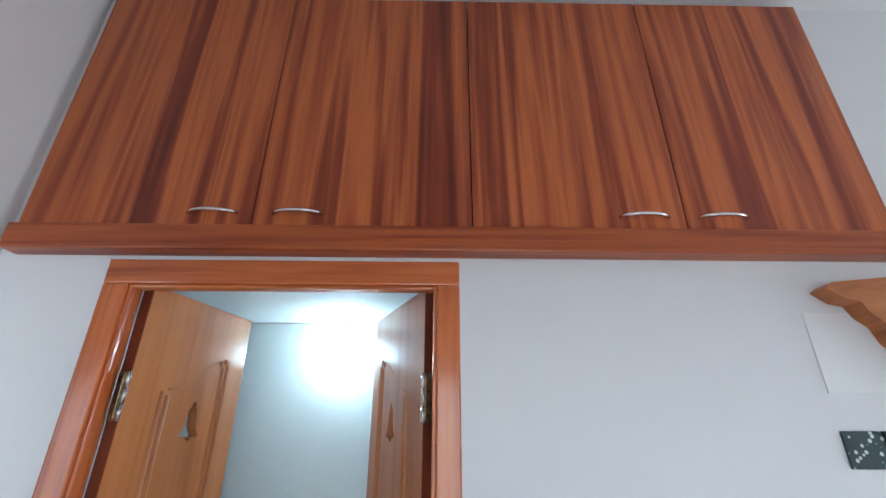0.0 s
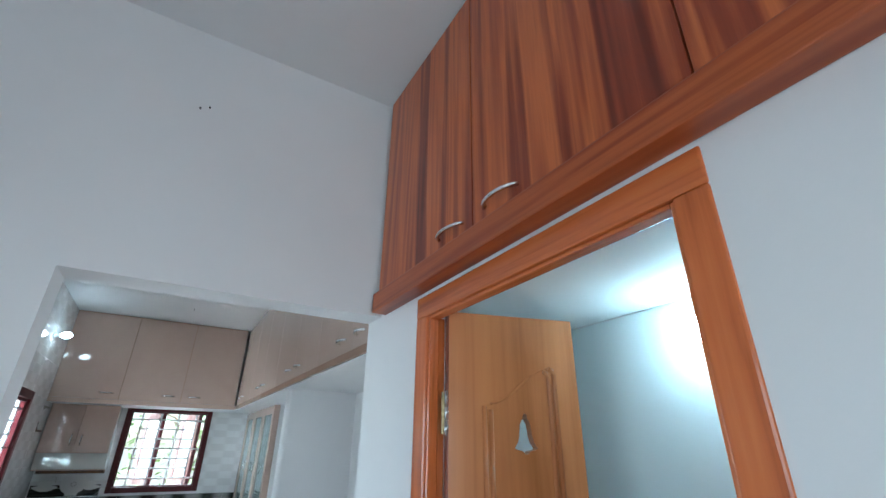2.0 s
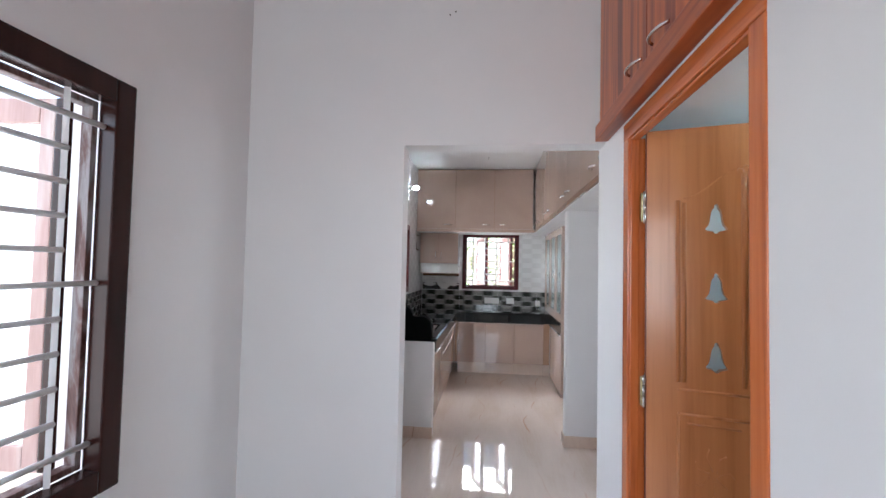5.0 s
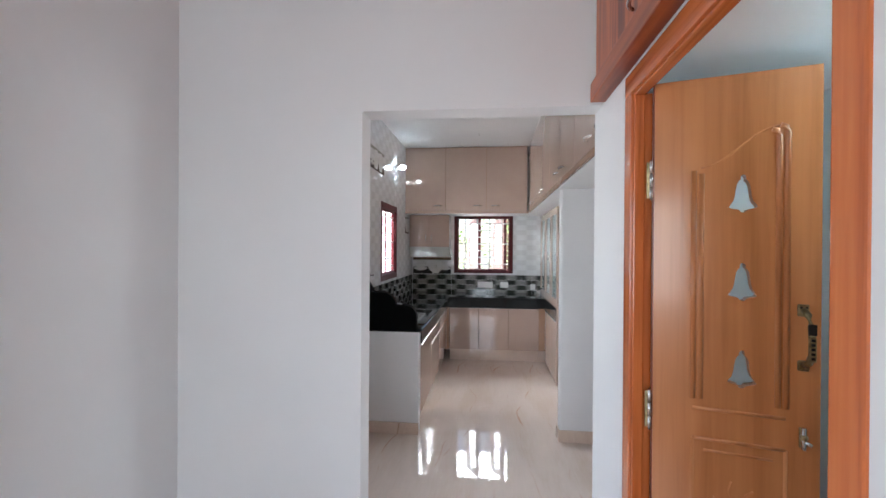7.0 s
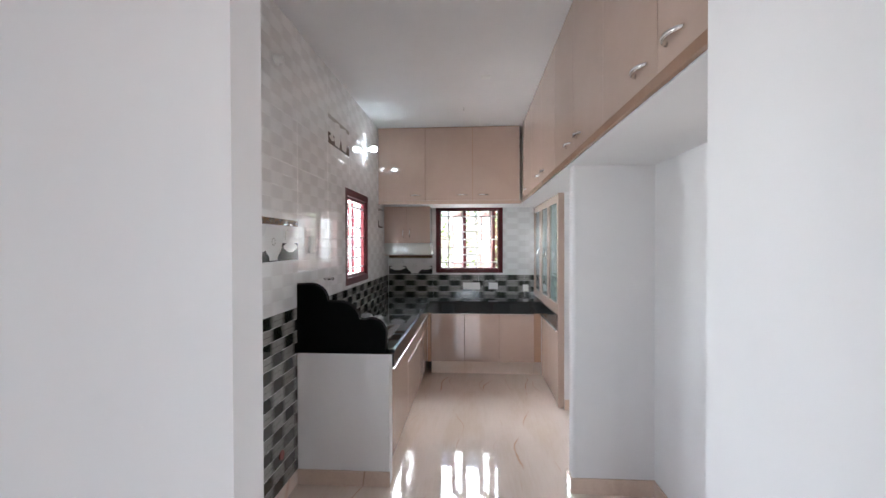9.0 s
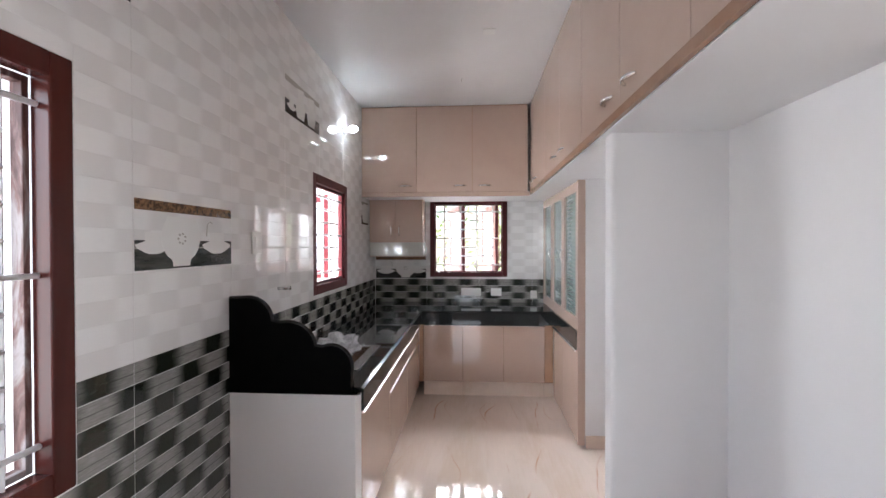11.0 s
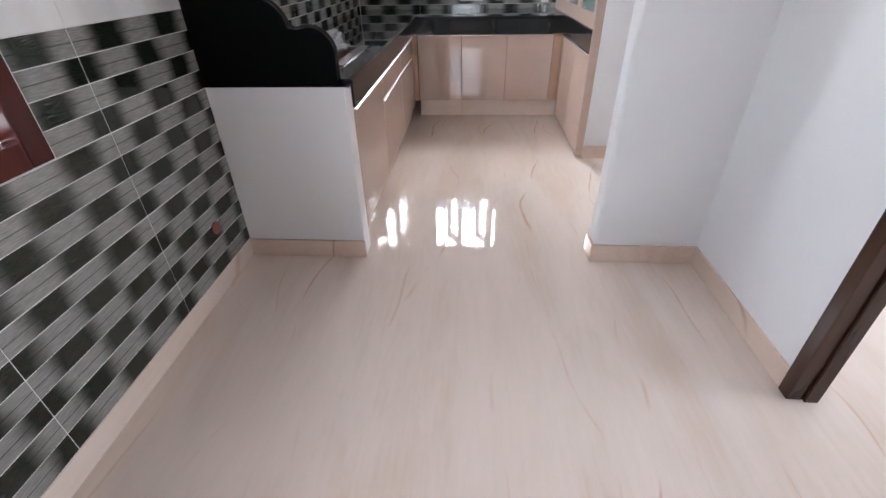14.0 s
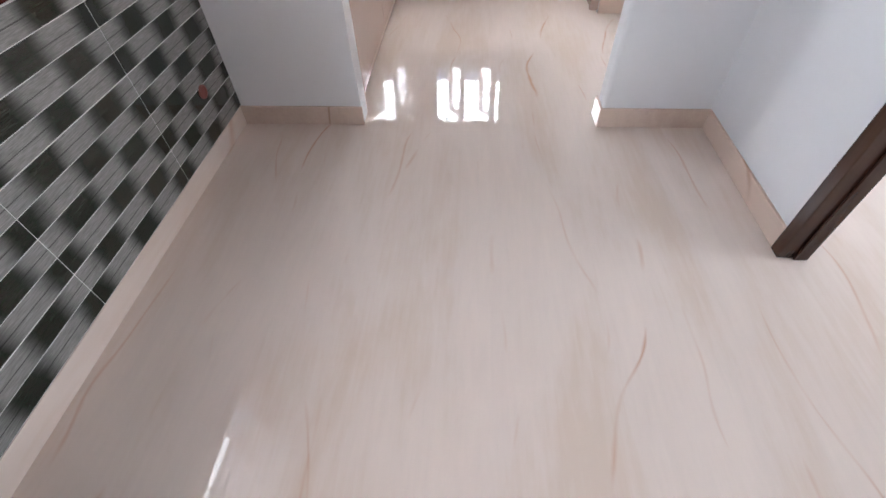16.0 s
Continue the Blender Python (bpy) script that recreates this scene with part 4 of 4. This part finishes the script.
for ya, yb in ((1.365, 1.778), (1.778, 2.201), (2.201, 2.625)):
    back_unit(ya, yb)
filler = thing("filler_panel", (-5.3, 2.67, 0.165), "narrow beige filler strip at the cabinet corner", "panel")
in_place(filler, "strip", boxed(-5.33, -5.296, 2.626, 2.712, 0.165, 0.76, 0.002), BEIGE_EDGE)
in_place(filler, "plinth", boxed(-5.37, -5.355, 2.626, 2.74, 0.001, 0.164), FLOOR)
corner = thing("filler_panel", (-5.3, 1.35, 0.165), "narrow beige filler strip at the cabinet corner", "panel")
in_place(corner, "strip", boxed(-5.40, -5.272, 1.322, 1.362, 0.165, 0.76, 0.002), BEIGE_EDGE)


def glazed_cabinet():
    root = thing("glazed_cabinet", (-5.1, 2.9, 0), "beige cabinet with three reeded glass doors on the worktop", "cabinet")
    y = 2.711
    bm = bmesh.new()
    for b in ((B_FACE + 0.014, -4.34, 3.0, 3.02, 0.912, 2.10), (B_FACE + 0.014, B_FACE + 0.03, y + 0.03, 2.999, 0.912, 2.10), (-4.345, -4.33, y + 0.03, 2.999, 0.912, 2.10), (B_FACE + 0.031, -4.346, y + 0.03, 2.999, 0.912, 0.93), (B_FACE + 0.031, -4.346, y + 0.03, 2.999, 2.085, 2.10)):
        box(bm, *b)
    in_place(root, "carcass", bm, BEIGE)
    for z in (1.3, 1.7):
        in_place(root, "shelf", boxed(B_FACE + 0.031, -4.346, y + 0.05, 2.998, z, z + 0.018), BEIGE)
    xs = [B_FACE + 0.02, -5.38, -4.81, -4.232]
    for i in range(3):
        a, b, z0, z1, st = xs[i] + 0.002, xs[i + 1] - 0.002, 0.915, 2.10, 0.058
        d = in_place(root, "door", slab("y", a, b, z0, z1, y, y + 0.02, [(a + st, b - st, z0 + 0.1, z1 - 0.08)]), BEIGE)
        in_place(root, "pane", boxed(a + st, b - st, y + 0.014, y + 0.018, z0 + 0.1, z1 - 0.08), GLASS, d, "reeded frosted glass pane")
        h = b - 0.03 if i == 0 else a + 0.03 if i == 1 else a + 0.03
        bow_handle(root, d, (h, y, 1.44), (h, y, 1.56), (0, -0.03, 0))
    in_place(root, "end_panel", boxed(-4.231, -4.199, y - 0.004, y + 0.054, 0.02, 2.105, 0.002), BEIGE, None, "glossy beige end panel down to the floor")


glazed_cabinet()
side_base = thing("base_cabinet", (-4.75, 2.9, 0), "glossy beige base cabinet under the glazed cabinet", "cabinet", "base cabinets")
in_place(side_base, "body", boxed(-5.29, -4.335, 2.735, 3.02, 0.1, 0.76), BEIGE_EDGE)
in_place(side_base, "plinth", boxed(-5.29, -4.24, 2.742, 2.755, 0.001, 0.099), SKIRT)
for a, b in ((-5.27, -4.755), (-4.752, -4.235)):
    in_place(side_base, "door", boxed(a, b, 2.712, 2.733, 0.03, 0.752, 0.002), BEIGE)
in_place(side_base, "finger_rail", prism("x", -5.25, -4.235, lip(2.733, 0.752, -1)), RAIL, None, "metal finger rail")


def loft_unit(axis, a, b, face, pair):
    """A ceiling-height loft cabinet. pair: where its doors meet, or None for one door."""
    z0, z1 = 2.152, CEILING - 0.003
    at = ((a + b) / 2, face + 0.25, z0) if axis == "y" else (face - 0.3, (a + b) / 2, z0)
    root = thing("loft_cabinet", at, "glossy beige loft cabinet up to the ceiling", "cabinet", "kitchen loft cabinets")
    back = NORTH - 0.003 if axis == "y" else B_FACE + 0.016

    def b3(u0, u1, t0, t1, v0, v1, bev=0.0):
        lo, hi = min(t0, t1), max(t0, t1)
        return boxed(u0, u1, lo, hi, v0, v1, bev) if axis == "y" else boxed(lo, hi, u0, u1, v0, v1, bev)

    sgn = 1 if axis == "y" else -1
    in_place(root, "body", b3(a + 0.001, b - 0.001, face + sgn * 0.021, back, z0, z1), BEIGE_EDGE)
    cuts = [a, pair, b] if pair is not None else [a, b]
    for i in range(len(cuts) - 1):
        d = in_place(root, "door", b3(cuts[i] + 0.002, cuts[i + 1] - 0.002, face, face + sgn * 0.02, z0, z1 - 0.012, 0.0015), BEIGE)
        zh = 2.215
        if pair is None:
            hu = b - 0.12
        else:
            hu = cuts[1] - 0.13 if i == 0 else cuts[1] + 0.13
        p = [(hu - 0.06, face, zh), (hu + 0.06, face, zh)]
        if axis == "x":
            p = [(face, q[0], q[2]) for q in p]
        bow_handle(root, d, p[0], p[1], (0, -0.03, 0) if axis == "y" else (0.03, 0, 0), 0.008)
    return root


FACE_B, FACE_R = -5.305, 2.475
loft_unit("x", 0.707, 1.295, FACE_B, None)
loft_unit("x", 1.295, 2.455, FACE_B, 1.88)
for a, p, b in ((-5.29, -4.98, -4.36), (-4.36, -3.74, -3.12), (-3.12, -2.50, -1.92), (-1.92, -1.33, PART_W - 0.003)):
    loft_unit("y", a, b, FACE_R, p)
strip = thing("loft_edge_strip", (-3, FACE_R, 2.13), "beige laminate edging strip along the loft shelf", "trim")
in_place(strip, "edging", boxed(-5.295, PART_W - 0.003, FACE_R - 0.002, FACE_R + 0.018, 2.112, 2.15, 0.002), STRIP_EDGE)
strip = thing("loft_edge_strip", (FACE_B, 1.6, 2.13), "beige laminate edging strip along the loft shelf", "trim")
in_place(strip, "edging", boxed(FACE_B - 0.02, FACE_B, 0.707, FACE_R - 0.003, 2.105, 2.15, 0.002), BEIGE)


def hood_cabinet():
    root = thing("hood_cabinet", (-5.8, 1.0, 1.43), "beige wall cabinet with a sloping cooker hood beneath", "cabinet")
    x, y0, y1 = -5.63, 0.712, 1.32
    in_place(root, "body", boxed(-5.953, x - 0.02, y0, y1, 1.625, 2.108), BEIGE)
    for a, b, h in ((y0, 1.008, 0.965), (1.01, y1, 1.052)):
        d = in_place(root, "door", boxed(x - 0.019, x, a + 0.001, b - 0.001, 1.63, 2.105, 0.002), BEIGE)
        bow_handle(root, d, (x, h, 1.70), (x, h, 1.81), (0.026, 0, 0), 0.0065)
    bm = bmesh.new()
    vs = [bm.verts.new(p) for p in ((x - 0.01, y0, 1.624), (x - 0.01, y1, 1.624), (x + 0.06, y1 + 0.02, 1.475), (x + 0.06, y0 + 0.02, 1.475), (-5.95, y0, 1.624), (-5.95, y1, 1.624), (-5.95, y1 + 0.02, 1.475), (-5.95, y0 + 0.02, 1.475))]
    for q in ((0, 1, 2, 3), (4, 7, 6, 5), (0, 3, 7, 4), (1, 5, 6, 2), (0, 4, 5, 1), (3, 2, 6, 7)):
        bm.faces.new([vs[i] for i in q])
    bmesh.ops.recalc_face_normals(bm, faces=bm.faces)
    in_place(root, "hood_slope", bm, HOOD_GLASS, None, "smoky sloping hood face")
    in_place(root, "hood_base", boxed(-5.95, x + 0.065, y0 + 0.018, y1 + 0.022, 1.464, 1.474, 0.002), BEIGE)


hood_cabinet()


# ---- outside: a few leaning green branches behind the kitchen ----
def tree(at, height, seed):
    rng = random.Random(seed)
    root = thing("tree", at, "slender green garden tree outside the back window", "tree")
    bm = bmesh.new()
    tube(bm, [(0, 0, 0), (0.04, 0.03, height * 0.4), (-0.02, 0.05, height * 0.75), (0.02, 0, height)], 0.05, 8)
    for k in range(9):
        z = height * (0.35 + 0.06 * k)
        a = rng.uniform(0, 6.28)
        tube(bm, [(0, 0, z), (0.4 * math.cos(a), 0.4 * math.sin(a), z + 0.25), (0.75 * math.cos(a), 0.75 * math.sin(a), z + 0.35)], 0.016, 6)
    part("trunk", bm, BARK, root)
    verts, faces = [], []
    for _ in range(950):
        a, r = rng.uniform(0, 6.28), rng.uniform(0.05, 1.25)
        z = height * rng.uniform(0.32, 1.08)
        c = Vector((r * math.cos(a), r * math.sin(a), z))
        d = Vector((rng.uniform(-1, 1), rng.uniform(-1, 1), rng.uniform(-0.7, 0.5))).normalized()
        s = d.cross(Vector((rng.uniform(-1, 1), rng.uniform(-1, 1), 1))).normalized()
        n = len(verts)
        verts += [c, c + d * 0.06 + s * 0.03, c + d * 0.14, c + d * 0.06 - s * 0.03]
        faces.append((n, n + 1, n + 2, n + 3))
    me = bpy.data.meshes.new("crown")
    me.from_pydata(verts, [], faces)
    me.materials.append(LEAF)
    ob = new("crown", me)
    ob.parent = root


tree((-9.2, 2.3, -0.7), 3.4, 4)
tree((-9.9, 0.4, -0.7), 3.0, 9)
tree((-10.4, 3.9, -0.7), 3.8, 12)


# ---- tiles, piece by piece ----
def cut(rects, hole):
    """Rectangles less one hole."""
    out = []
    h0, h1, g0, g1 = hole
    for a, b, c, d in rects:
        if h1 <= a or h0 >= b or g1 <= c or g0 >= d:
            out.append((a, b, c, d))
            continue
        if a < h0:
            out.append((a, h0, c, d))
        if b > h1:
            out.append((h1, b, c, d))
        m0, m1 = max(a, h0), min(b, h1)
        if c < g0:
            out.append((m0, m1, c, g0))
        if d > g1:
            out.append((m0, m1, g1, d))
    return [r for r in out if r[1] - r[0] > 0.004 and r[3] - r[2] > 0.004]


CACHE = {}


def tile_mesh(strips, axis, material):
    """Raised strips with small chamfers on a thin bed, local to the tile's corner."""
    key = (tuple(tuple(round(v, 4) for v in s) for s in strips), axis, material.name)
    if key in CACHE:
        return CACHE[key]
    verts, faces = [], []
    for a, b, c, d in strips:
        n = len(verts)
        e, low = (0.0028, 0.0108) if "dark" in material.name else (0.0024, 0.0112)
        for (u0, u1, v0, v1, t) in ((a, b, c, d, 0.0), (a, b, c, d, low), (a + e, b - e, c + e, d - e, 0.012)):
            for u, v in ((u0, v0), (u1, v0), (u1, v1), (u0, v1)):
                verts.append((u, t, v) if axis == "y" else (t, u, v))
        flip = axis == "x"
        for lo in (0, 4):
            for k in range(4):
                q = (n + lo + k, n + lo + (k + 1) % 4, n + lo + 4 + (k + 1) % 4, n + lo + 4 + k)
                faces.append(q if flip else q[::-1])
        q = (n + 8, n + 9, n + 10, n + 11)
        faces.append(q if flip else q[::-1])
    me = bpy.data.meshes.new("tile")
    me.from_pydata(verts, [], faces)
    me.materials.append(material)
    CACHE[key] = me
    return me


def tile_wall(axis, u_joint, u_lo, u_hi, z_lo, z_hi, face, holes, parent, dark_mat, white_mat):
    grout = 0.0012
    i0, i1 = math.floor((u_lo - u_joint) / TILE_W), math.ceil((u_hi - u_joint) / TILE_W)
    j0, j1 = math.floor((z_lo - TILE_Z) / TILE_H), math.ceil((z_hi - TILE_Z) / TILE_H)
    for i in range(i0, i1):
        for j in range(j0, j1):
            ua, za = u_joint + i * TILE_W, TILE_Z + j * TILE_H
            a, b = max(ua, u_lo) + grout, min(ua + TILE_W, u_hi) - grout
            rects = []
            for k in range(4):
                gap = 0.0013 if j < 0 else 0.0
                c, d = max(za + k * STRIP, z_lo) + gap, min(za + (k + 1) * STRIP, z_hi) - gap
                if k == 0:
                    c += grout
                if d - c > 0.004 and b - a > 0.004:
                    rects.append((a, b, c, d))
            for h in holes:
                rects = cut(rects, h)
            if not rects:
                continue
            local = [(p - ua, q - ua, r - za, s - za) for p, q, r, s in rects]
            me = tile_mesh(local, axis, dark_mat if j < 0 else white_mat)
            ob = new("tile", me)
            ob.parent = parent
            ob.location = (ua, face, za) if axis == "y" else (face, ua, za)


def grow(h, d=0.002):
    return (h[0] - d, h[1] + d, h[2] - d, h[3] + d)


wall_bed = structure("tile_wall_south", slab("y", -5.952, PART_W - 0.001, 0.098, CEILING - 0.001, S_FACE - 0.0005, S_FACE + 0.0105, [DINING_WIN, KITCHEN_WIN]), GROUT, "glazed brick-look tiles, dark below and white above", "tiled wall")
tile_wall("y", -2.152, -5.952, PART_W - 0.001, 0.098, CEILING - 0.001, S_FACE, [grow(DINING_WIN), grow(KITCHEN_WIN)], wall_bed, TILE_DARK_S, TILE_WHITE_S)
back_bed = structure("tile_wall_back", slab("x", 0.706, 2.72, 0.9, 2.108, B_FACE - 0.0005, B_FACE + 0.0105, [BACK_WIN]), GROUT, "glazed brick-look tiles behind the worktop", "tiled wall")
tile_wall("x", 0.706, 0.706, 2.72, 0.9, 2.108, B_FACE, [grow(BACK_WIN)], back_bed, TILE_DARK_B, TILE_WHITE_B)


# ---- printed picture tiles ----
def cup(cu, cv, r):
    """Outline of a cup on its saucer."""
    top = cv + r * 0.62
    return [(cu - r * 0.62, top), (cu - r * 0.6, cv + 0.2 * r), (cu - r * 1.25, cv + 0.02 * r), (cu - r * 1.1, cv - 0.16 * r), (cu - r * 0.55, cv - 0.38 * r), (cu - 0.3 * r, cv - 0.44 * r), (cu + 0.3 * r, cv - 0.44 * r), (cu + r * 0.55, cv - 0.38 * r), (cu + r * 1.1, cv - 0.16 * r), (cu + r * 1.25, cv + 0.02 * r), (cu + r * 0.6, cv + 0.2 * r), (cu + r * 0.62, top)]


def pot(cu, cv, r):
    """Outline of a round pot on a small foot."""
    half = [(0.7, 0.78), (0.74, 0.66), (0.88, 0.45), (0.95, 0.2), (0.94, -0.02), (0.85, -0.26), (0.68, -0.46), (0.48, -0.58), (0.43, -0.66), (0.42, -0.8)]
    return [(cu - a * r, cv + b * r) for a, b in half] + [(cu + a * r, cv + b * r) for a, b in half[::-1]]


def picture(axis, u0, z0, face, wide, kind):
    """A printed tile: dark band, pale crockery, brown border."""
    m = pose(u0, face, z0) if axis == "y" else pose(face, u0, z0, 0, 0, 90)
    flipd = -0.0008 if axis == "x" else 0.0008
    root = thing("picture_tile", m, "printed tile of pale cups and a bowl on a dark band", "tile", "printed tiles")

    def flat(nm, loop, lift, mat):
        bm = bmesh.new()
        s = -1 if axis == "x" else 1
        outline(bm, [loop], 0.0006 * s, Matrix.Translation((0, s * lift, 0)))
        part(nm, bm, mat, root)

    if kind == "cups":
        flat("dark_band", [(0.004, 0.008), (wide - 0.004, 0.008), (wide - 0.004, 0.118), (0.004, 0.118)], 0.0006, PRINT_DARK)
        flat("light_line", [(0.004, 0.086), (wide - 0.004, 0.086), (wide - 0.004, 0.092), (0.004, 0.092)], 0.0014, PRINT_GREY)
        flat("cup", cup(0.125, 0.10, 0.09), 0.0022, PRINT_WHITE)
        flat("cup", cup(wide * 0.845, 0.10, 0.075), 0.0022, PRINT_WHITE)
        flat("bowl", pot(wide * 0.595, 0.115, 0.125), 0.003, PRINT_WHITE)
        for k in range(7):
            a = k * 0.9
            cu, cv = wide * 0.595 + 0.022 * math.cos(a), 0.125 + 0.02 * math.sin(a)
            flat("sprig", [(cu - 0.008, cv), (cu, cv - 0.005), (cu + 0.008, cv + 0.002), (cu, cv + 0.006)], 0.0038, PRINT_GREY)
        bm = bmesh.new()
        s = -1 if axis == "x" else 1
        tube(bm, [(0.205, s * 0.003, 0.14), (0.20, s * 0.003, 0.19), (0.18, s * 0.003, 0.205), (0.16, s * 0.003, 0.195)], 0.002, 5)
        part("handle_print", bm, PRINT_GREY, root)
        flat("border", [(0.004, 0.228), (wide - 0.004, 0.228), (wide - 0.004, 0.268), (0.004, 0.268)], 0.0006, PRINT_BROWN)
    else:
        flat("dark_band", [(0.004, 0.008), (wide - 0.004, 0.008), (wide - 0.004, 0.10), (0.004, 0.10)], 0.0006, PRINT_DARK)
        flat("border", [(0.004, 0.215), (wide - 0.004, 0.215), (wide - 0.004, 0.25), (0.004, 0.25)], 0.0006, PRINT_GREY)
        for cu in (wide * 0.28, wide * 0.6):
            flat("jug", [(cu - 0.06, 0.235), (cu - 0.05, 0.16), (cu - 0.085, 0.09), (cu - 0.06, 0.025), (cu + 0.06, 0.025), (cu + 0.085, 0.09), (cu + 0.05, 0.16), (cu + 0.06, 0.22)], 0.0022, PRINT_WHITE)
        flat("cup", cup(wide - 0.1, 0.07, 0.06), 0.003, PRINT_WHITE)


TF = S_FACE + 0.0122
picture("y", -2.152 - TILE_W, TILE_Z + TILE_H, TF, TILE_W, "cups")
picture("y", -2.152 - 3 * TILE_W, TILE_Z + 4 * TILE_H, TF, TILE_W, "jugs")
picture("y", -2.152, TILE_Z + 4 * TILE_H, TF, TILE_W, "jugs")
picture("y", -5.6, TILE_Z + 2 * TILE_H, TF, 0.3, "jugs")
picture("x", 0.71, TILE_Z, B_FACE + 0.0122, TILE_W - 0.01, "cups")
